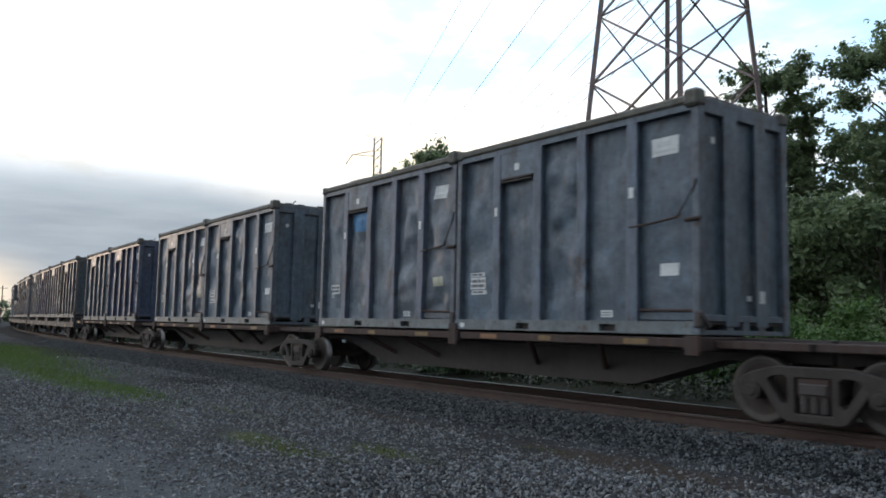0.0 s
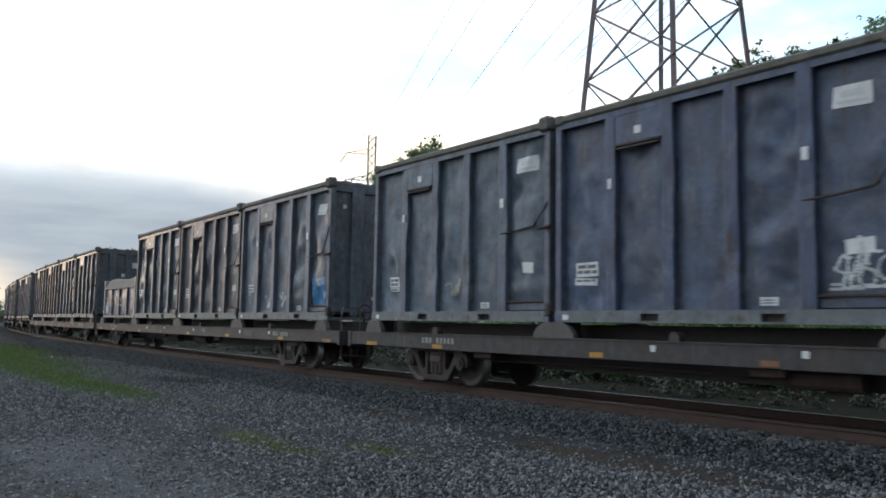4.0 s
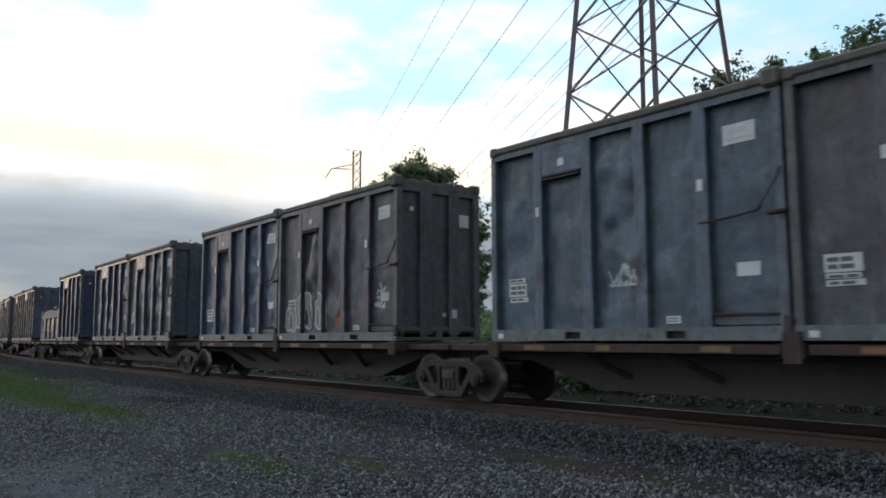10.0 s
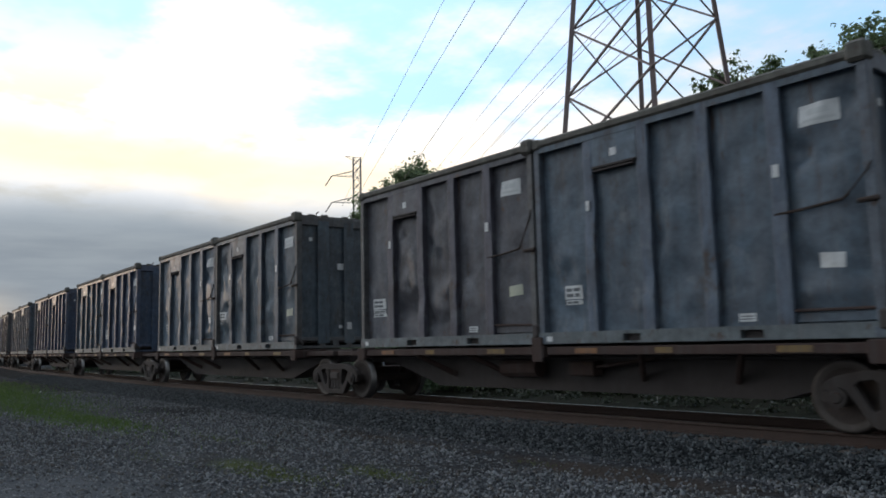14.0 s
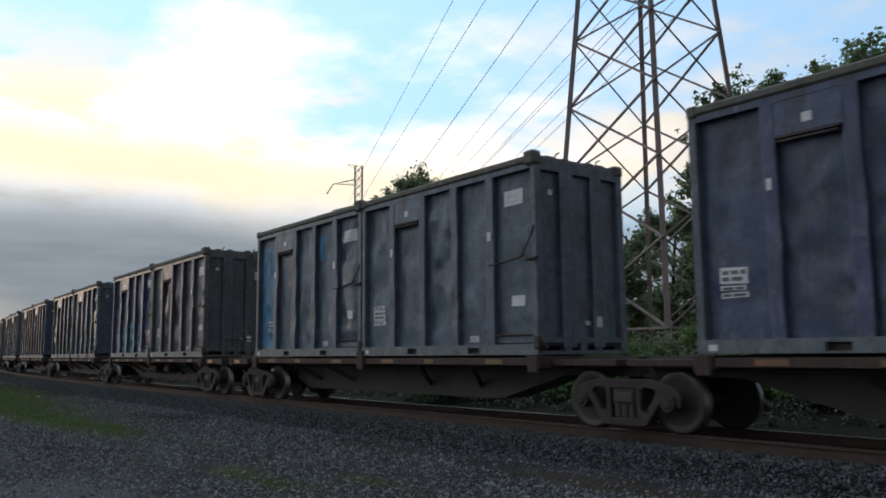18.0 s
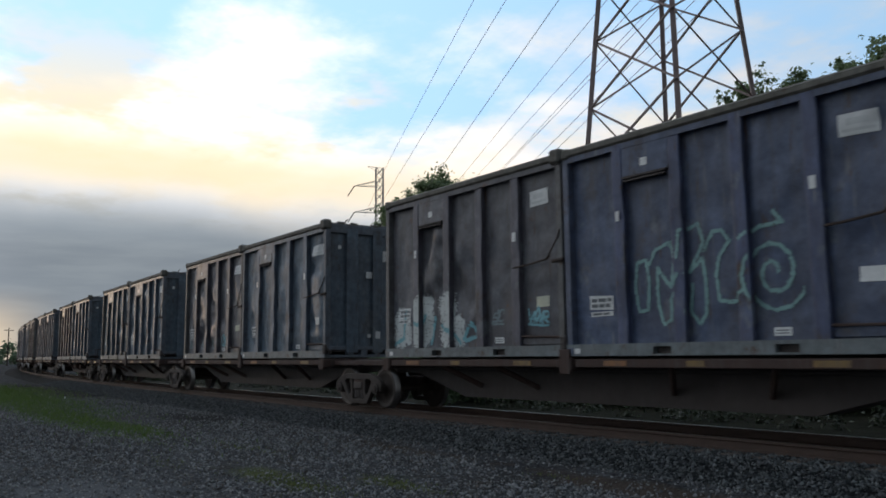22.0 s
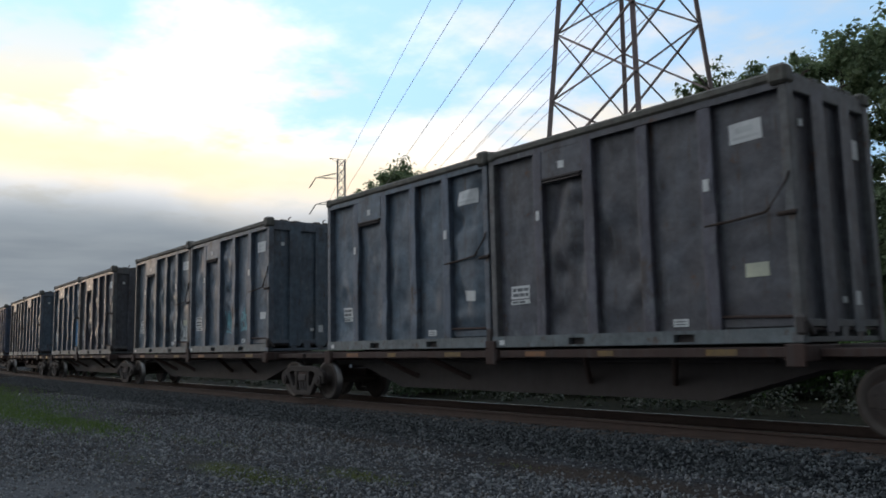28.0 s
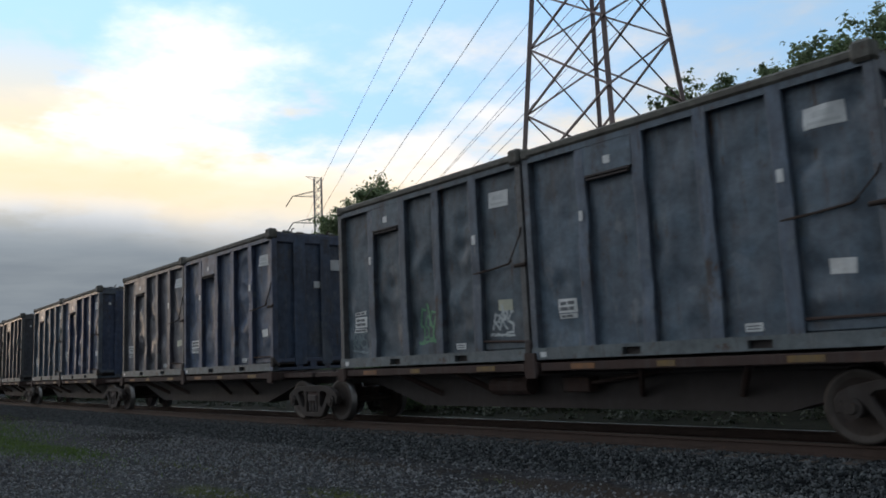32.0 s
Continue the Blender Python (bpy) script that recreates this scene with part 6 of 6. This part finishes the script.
def tree(x, y, height, radius, seed, leaves=9000, size=0.14, mat=None, shape="round", bare=0.25, label="", gaps=0.0):
    rnd = random.Random(seed)
    root = new("tree")
    root.location = (x, y, GROUND_Z)
    bm = bmesh.new()
    centres = []
    lean = Vector((rnd.uniform(-0.04, 0.04), rnd.uniform(-0.04, 0.04), 1))
    n = 8
    trunk = [Vector((0, 0, -0.2)) + lean * (height * 0.88 * k / n) + Vector((rnd.uniform(-0.15, 0.15), rnd.uniform(-0.15, 0.15), 0)) * (k > 0) for k in range(n + 1)]
    r0 = 0.018 * height + 0.05
    for k in range(n):
        cyl(bm, trunk[k], trunk[k + 1], r0 * (1 - 0.85 * k / n), r0 * (1 - 0.85 * (k + 1) / n), 8)
    limbs = int(10 + height)
    for i in range(limbs):
        h = bare + (0.97 - bare) * (i + 0.5) / limbs
        k = min(int(h / 0.88 * n), n - 1)
        st = trunk[k].lerp(trunk[k + 1], (h / 0.88 * n) % 1.0 if k < n - 1 else 0.5)
        st.z = min(st.z, height * 0.86)
        q = (h - bare) / (1 - bare)
        spread = radius * ((math.sin(math.pi * min(q * 0.85 + 0.13, 1)) ** 0.6) if shape == "round" else (1.05 - q) if shape == "cone" else min(1.0, 1.25 * (1.02 - q) ** 0.75) if shape == "dome" else (0.55 + 0.45 * math.sin(math.pi * q)))
        a = i * 2.4 + rnd.uniform(-0.5, 0.5)
        rise = rnd.uniform(0.25, 0.75) * spread * (1 if shape != "cone" else 0.3)
        tip = st + Vector((math.cos(a) * spread * 0.85, math.sin(a) * spread * 0.85, rise))
        tip.z = min(tip.z, height * 0.97)
        mid = st.lerp(tip, 0.5) + Vector((0, 0, 0.1 * spread))
        cyl(bm, st, mid, r0 * 0.32 * (1.1 - h), r0 * 0.22 * (1.1 - h) + 0.01, 5)
        cyl(bm, mid, tip, r0 * 0.22 * (1.1 - h) + 0.01, 0.012, 5)
        for j in range(9):
            # side twigs, each with a tapering spray of leaves that points up and out
            f = rnd.uniform(0.3, 1.0)
            a2 = st.lerp(tip, f)
            out = Vector((math.cos(a) + rnd.uniform(-1, 1), math.sin(a) + rnd.uniform(-1, 1), rnd.uniform(-0.2, 1.3))) * spread * 0.30
            if rnd.random() < gaps + 0.12:
                continue
            cyl(bm, a2, a2 + out, 0.016, 0.006, 4)
            for e, rr in ((0.4, 0.19), (0.8, 0.15), (1.1, 0.10), (1.4, 0.05)):
                centres.append((tuple(a2 + out * e + Vector((rnd.uniform(-1, 1), rnd.uniform(-1, 1), rnd.uniform(-1, 1))) * 0.05 * radius), max(0.16, rr * radius * rnd.uniform(0.95, 1.5))))
    for j in range(5):
        centres.append(((trunk[-1].x + rnd.uniform(-0.4, 0.4), trunk[-1].y + rnd.uniform(-0.4, 0.4), height * rnd.uniform(0.86, 0.98)), rnd.uniform(0.12, 0.22) * radius))
    part("trunk", bm, root, "brown trunk and limbs", BARK)
    v, f = leaf_cloud(rnd, centres, leaves, size)
    part("crown", mesh_of("crown", v, f, mat or LEAF), root, "uneven crown of small leaves")
    tagged(root, label or "leafy green deciduous tree", "tree", "trees beyond the railway")


def bush(x, y, w, h, seed, mat, leaves=2600, size=0.09, label="dense green bush beyond the tracks"):
    rnd = random.Random(seed)
    cs = []
    for i in range(16):
        a = rnd.uniform(0, 6.28)
        q = rnd.uniform(0, 1) ** 0.5
        cs.append(((math.cos(a) * w * q, math.sin(a) * w * q * 0.7, h * rnd.uniform(0.15, 0.85) * (1.1 - 0.5 * q)), rnd.uniform(0.25, 0.45) * min(w, h)))
    v, f = leaf_cloud(rnd, cs, leaves, size)
    root = new("bush", mesh_of("bush", v, f, mat))
    root.location = (x, y, GROUND_Z)
    tagged(root, label, "bush", "bushes beyond the railway")


def polar(az, d):
    return d * math.cos(radians(az)), d * math.sin(radians(az))


def build_trees():
    # azimuth, distance, height, radius, habit, leaf, gaps, leaves
    T = [(120.7, 47, 18.1, 2.4, "round", LEAF, 0.22, 12000), (122.9, 48, 13.6, 2.2, "round", LEAF, 0.35, 7000), (113.4, 46, 18.3, 3.0, "tall", LEAF, 0.22, 12500), (109.8, 45, 18.4, 3.2, "tall", LEAF, 0.25, 9000), (105, 47, 17, 4.0, "round", LEAF_DARK, 0.1, 8000),
         (126.2, 50, 10.5, 2.4, "round", LEAF, 0.15, 6000), (130.0, 46, 7.2, 2.6, "cone", LEAF, 0.0, 8000), (133.9, 43, 9.7, 3.0, "cone", LEAF, 0.0, 21000), (117.6, 55, 9.0, 3.0, "round", LEAF, 0.1, 7000),
         (131.0, 60, 9.5, 3.2, "round", LEAF_DARK, 0.0, 8000), (143.7, 81, 20.4, 5.7, "dome", LEAF, 0.0, 32000), (118.7, 51, 14.0, 2.6, "round", LEAF, 0.1, 10000), (116.6, 49, 8.6, 2.8, "round", LEAF, 0.1, 7000), (121.3, 48, 12.6, 2.3, "round", LEAF, 0.2, 7000), (146.5, 84, 18.2, 2.7, "round", LEAF, 0.05, 11000), (140.7, 84, 14.6, 2.9, "round", LEAF, 0.0, 12000),
         (156.3, 125, 12.0, 4.0, "round", LEAF, 0.0, 5000), (114.5, 38, 7.0, 3.0, "round", LEAF, 0.1, 7000), (118.2, 40, 6.6, 2.6, "round", LEAF, 0.1, 7000), (122, 41, 6.5, 2.6, "round", LEAF, 0.1, 7000), (104, 40, 15, 4.0, "round", LEAF_DARK, 0.0, 8000)]
    for i, (az, d, h, r, sh, m, g, n) in enumerate(T):
        x, y = polar(az, d)
        tree(x, y, h + 0.4, r, 100 + i, int(n * 1.7), 0.15 if d < 60 else 0.20, m, sh, 0.22 if sh != "cone" else 0.05, "tall leafy green tree beyond the railway" if h > 14 else "small pointed green tree" if sh == "cone" else "leafy dark green tree", g)
    rnd = random.Random(5)
    for i in range(46):
        az = 104 + i * 0.86 + rnd.uniform(-0.4, 0.4)
        d = rnd.uniform(27, 36)
        x, y = polar(az, d)
        bush(x, y, rnd.uniform(1.3, 2.2), rnd.uniform(1.6, 3.0), 300 + i, rnd.choice((LEAF, LEAF_DARK, LEAF_LIGHT)))
    for i in range(30):
        az = 137 + i * 1.0
        d = rnd.uniform(60, 90)
        x, y = polar(az, d)
        bush(x, y, rnd.uniform(2.5, 4), rnd.uniform(1.5, 2.6), 400 + i, LEAF_DARK, 1200, 0.2)
    for i in range(12):
        x, y = polar(138.5 + i * 0.85 + rnd.uniform(-0.2, 0.2), rnd.uniform(72, 80))
        bush(x, y, rnd.uniform(1.8, 2.6), rnd.uniform(4.6, 6.4), 450 + i, LEAF, 2600, 0.18, "tall green thicket below the trees")
    for az, d, h in ((117.3, 25, 3.6), (115.6, 26, 3.1), (119.3, 26.5, 3.7), (121.0, 27, 4.3), (122.6, 28, 4.0), (124.4, 29, 3.6)):
        x, y = polar(az, d)
        bush(x, y, 1.5, h, int(az * 10), LEAF_LIGHT, 4200, 0.08, "bright green leafy bush behind the track")
    # belt of weeds and scrub close behind the track, leaves coloured as in shade
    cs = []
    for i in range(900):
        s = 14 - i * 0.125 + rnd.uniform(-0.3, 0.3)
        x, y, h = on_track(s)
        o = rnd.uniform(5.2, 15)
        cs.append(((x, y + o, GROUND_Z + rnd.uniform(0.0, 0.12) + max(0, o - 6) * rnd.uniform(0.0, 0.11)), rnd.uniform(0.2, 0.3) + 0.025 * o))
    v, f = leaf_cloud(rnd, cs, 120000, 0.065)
    tagged(new("scrub", mesh_of("scrub", v, f, LEAF_SHADED)), "belt of dark weeds and scrub behind the track", "scrub", kind="stuff")
    # the closed edge of a wood behind the single trees
    cs = []
    for i in range(700):
        az = rnd.uniform(98, 139)
        d = rnd.uniform(56, 70)
        x, y = polar(az, d)
        top = 5.2 + 2.0 * noise.noise(Vector((az * 0.35, 0.0, 3.0))) - 0.10 * max(0, az - 122)
        cs.append(((x, y, rnd.uniform(0.2, top)), rnd.uniform(0.8, 1.5)))
    v, f = leaf_cloud(rnd, cs, 38000, 0.26)
    tagged(new("wood_edge", mesh_of("wood_edge", v, f, LEAF)), "closed dark green edge of a wood", "woods", kind="stuff")
    # far woods along the western horizon
    cs = []
    for i in range(240):
        az = 150 + i * 0.22
        d = rnd.uniform(300, 360)
        x, y = polar(az, d)
        cs.append(((x, y, rnd.uniform(0.5, 5.5)), rnd.uniform(2.0, 4.5)))
    v, f = leaf_cloud(rnd, cs, 26000, 0.7)
    tagged(new("far_woods", mesh_of("far_woods", v, f, LEAF_DARK)), "far dark green woods on the horizon", "woods", kind="stuff")
    for az, d, h in ((171.6, 230, 9.5), (172.6, 260, 9)):
        x, y = polar(az, d)
        bm = cyl(bmesh.new(), (0, 0, -0.3), (0, 0, h), 0.16, 0.11, 8)
        box(bm, -0.08, 0.08, -1.1, 1.1, h - 0.7, h - 0.55)
        me = bpy.data.meshes.new("pole")
        bm.to_mesh(me)
        bm.free()
        me.materials.append(BARK)
        p = tagged(new("utility_pole", me), "distant wooden utility pole with cross bar", "pole", "distant poles")
        p.location = (x, y, GROUND_Z)


build_trees()


# ---- loose stones and grass ----
def stones(name, mat, count, place, smin, smax, seed, label):
    """Loose stones: squashed, turned, uneven octahedra."""
    g = np.random.RandomState(seed)
    base = np.array([(1, 0, 0), (-1, 0, 0), (0, 1, 0), (0, -1, 0), (0, 0, 1), (0, 0, -1)], float)
    tri = np.array([(0, 2, 4), (2, 1, 4), (1, 3, 4), (3, 0, 4), (2, 0, 5), (1, 2, 5), (3, 1, 5), (0, 3, 5)])
    p = place(g, count)
    s = g.uniform(smin, smax, count) * g.choice([1, 1, 1, 1.5], count)
    q = g.normal(size=(count, 3, 3))
    e1 = q[:, 0] / np.linalg.norm(q[:, 0], axis=1)[:, None]
    e2 = np.cross(e1, q[:, 1])
    e2 /= np.linalg.norm(e2, axis=1)[:, None]
    e3 = np.cross(e1, e2)
    rot = np.stack([e1, e2, e3], 1)
    v = base[None] * g.uniform(0.55, 1.1, (count, 6, 1)) * np.array([1.0, 0.8, 0.6])
    v = np.einsum("nij,njk->nik", v, rot) * s[:, None, None] + p[:, None]
    f = (tri[None] + 6 * np.arange(count)[:, None, None]).reshape(-1, 3)
    tagged(new(name, mesh_of(name, v.reshape(-1, 3).tolist(), f.tolist(), mat)), label, "stones", kind="stuff")


def on_bank(g, n):
    x = -g.uniform(0, 1, n) ** 1.5 * 62 + 2
    o = np.where(g.uniform(0, 1, n) < 0.72, g.uniform(-2.7, -0.85, n), g.uniform(-0.66, 2.6, n))
    h = np.interp(o, [-2.75, -2.55, -1.75, -0.9, 1.7, 2.55], [GROUND_Z, GROUND_Z + 0.02, RAIL_Z - 0.20, RAIL_Z - 0.185, RAIL_Z - 0.2, GROUND_Z + 0.02])
    u = np.maximum(0, S_CURVE - x)
    return np.stack([x, YC + o + u ** 2 / (2 * R_CURVE), h + g.uniform(-0.015, 0.02, n)], 1)


def on_gravel(g, n):
    y = g.uniform(1.0, 9.3, n)
    x = -4 - g.uniform(0, 1, n) ** 1.6 * 34
    # a third of them lie all round, thinning out
    k = n // 3
    x[:k], y[:k] = g.uniform(-30, 14, k), 9.3 - np.abs(g.normal(0, 9.0, k))
    # fewer on the bare strips of brown soil
    bare = (((x + 7.0) / 3.2) ** 2 + ((y - 8.3) / 0.55) ** 2 < 1) | (((x + 12.5) / 3.0) ** 2 + ((y - 8.6) / 0.4) ** 2 < 1)
    y = np.where(bare & (g.uniform(0, 1, n) < 0.75), g.uniform(1.0, 7.6, n), y)
    return np.stack([x, y, np.full(n, GROUND_Z) + g.uniform(-0.012, 0.015, n)], 1)


stones("ballast_stones", STONES, 66000, on_bank, 0.017, 0.040, 3, "loose blue-grey ballast stones on the shoulder")
stones("gravel_stones", PEBBLES, 84000, on_gravel, 0.015, 0.036, 4, "loose grey gravel stones on the ground")


def grass_patch(name, spots, seed, mat, label):
    g = np.random.RandomState(seed)
    v, f = [], []
    for x0, y0, rx, ry, n, h in spots:
        px, py = x0 + rx * 0.5 * g.normal(size=n), y0 + ry * 0.5 * g.normal(size=n)
        for x, y in zip(px, py):
            t, l = g.uniform(0, 6.28), h * g.uniform(0.5, 1.2)
            dx, dy = math.cos(t), math.sin(t)
            k = len(v)
            w = 0.012
            b = l * g.uniform(0.1, 0.6)
            v += [(x - dy * w, y + dx * w, GROUND_Z - 0.02), (x + dy * w, y - dx * w, GROUND_Z - 0.02), (x + dx * b * 0.4 + dy * w * 0.7, y + dy * b * 0.4 - dx * w * 0.7, GROUND_Z + l * 0.6), (x + dx * b, y + dy * b, GROUND_Z + l)]
            f += [(k, k + 1, k + 2, k + 3)]
    tagged(new(name, mesh_of(name, v, f, mat)), label, "grass", kind="stuff")


grass_patch("grass", [(-25, 5.3, 7, 0.9, 3200, 0.07), (-20.5, 5.7, 3.0, 0.5, 1300, 0.06), (-36, 6.0, 12, 1.8, 5500, 0.10), (-50, 7.0, 14, 2.4, 5000, 0.13)], 8, GRASS, "patch of short green grass on the gravel")
grass_patch("weeds", [(-10.6, 5.0, 1.5, 0.34, 1100, 0.032), (-9.2, 6.0, 0.9, 0.26, 520, 0.032), (-13, 4.4, 1.4, 0.4, 200, 0.03), (-8.3, 8.0, 0.6, 0.2, 90, 0.03), (-14.5, 6.2, 2, 0.3, 200, 0.03)], 9, WEED, "thin weeds in the gravel")


def litter(x, y, w, seed):
    """A scrap of white litter, bent."""
    rnd = random.Random(seed)
    v = []
    for k in range(6):
        a = k * 0.55
        for q in (0, 1):
            v.append((w * math.sin(a) * 0.6 + rnd.uniform(-0.1, 0.1) * w, w * (q - 0.5) * 0.35 + 0.1 * w * k, 0.02 + w * 0.3 * (1 - math.cos(a))))
    ob = new("litter_scrap", mesh_of("litter_scrap", v, [(2 * k, 2 * k + 1, 2 * k + 3, 2 * k + 2) for k in range(5)], STICKER))
    ob.location = (x, y, GROUND_Z + 0.005)
    tagged(ob, "small curled scrap of white litter on the gravel", "litter", "scraps of litter")


for k_, (x_, y_, w_) in enumerate(((-5.9, 7.1, 0.06), (-6.2, 7.2, 0.035), (-37.3, 7.7, 0.12), (-9.0, 4.0, 0.04))):
    litter(x_, y_, w_, k_)


def build_ties():
    root = tagged(new("track_ties"), "dark timber ties half buried in ballast", "ties", kind="structure")
    bm = boxes((-0.115, 0.115, -1.30, 1.30, -0.30, -0.172), bevel=0.012)
    me = bpy.data.meshes.new("tie")
    bm.to_mesh(me)
    bm.free()
    me.materials.append(TIE)
    for k in range(150):
        s = 6 - 0.53 * k
        x, y, h = on_track(s)
        ob = new("tie", me)
        ob.parent = root
        ob.matrix_basis = pose(x, y, RAIL_Z, 0, 0, h)


build_ties()
motions()
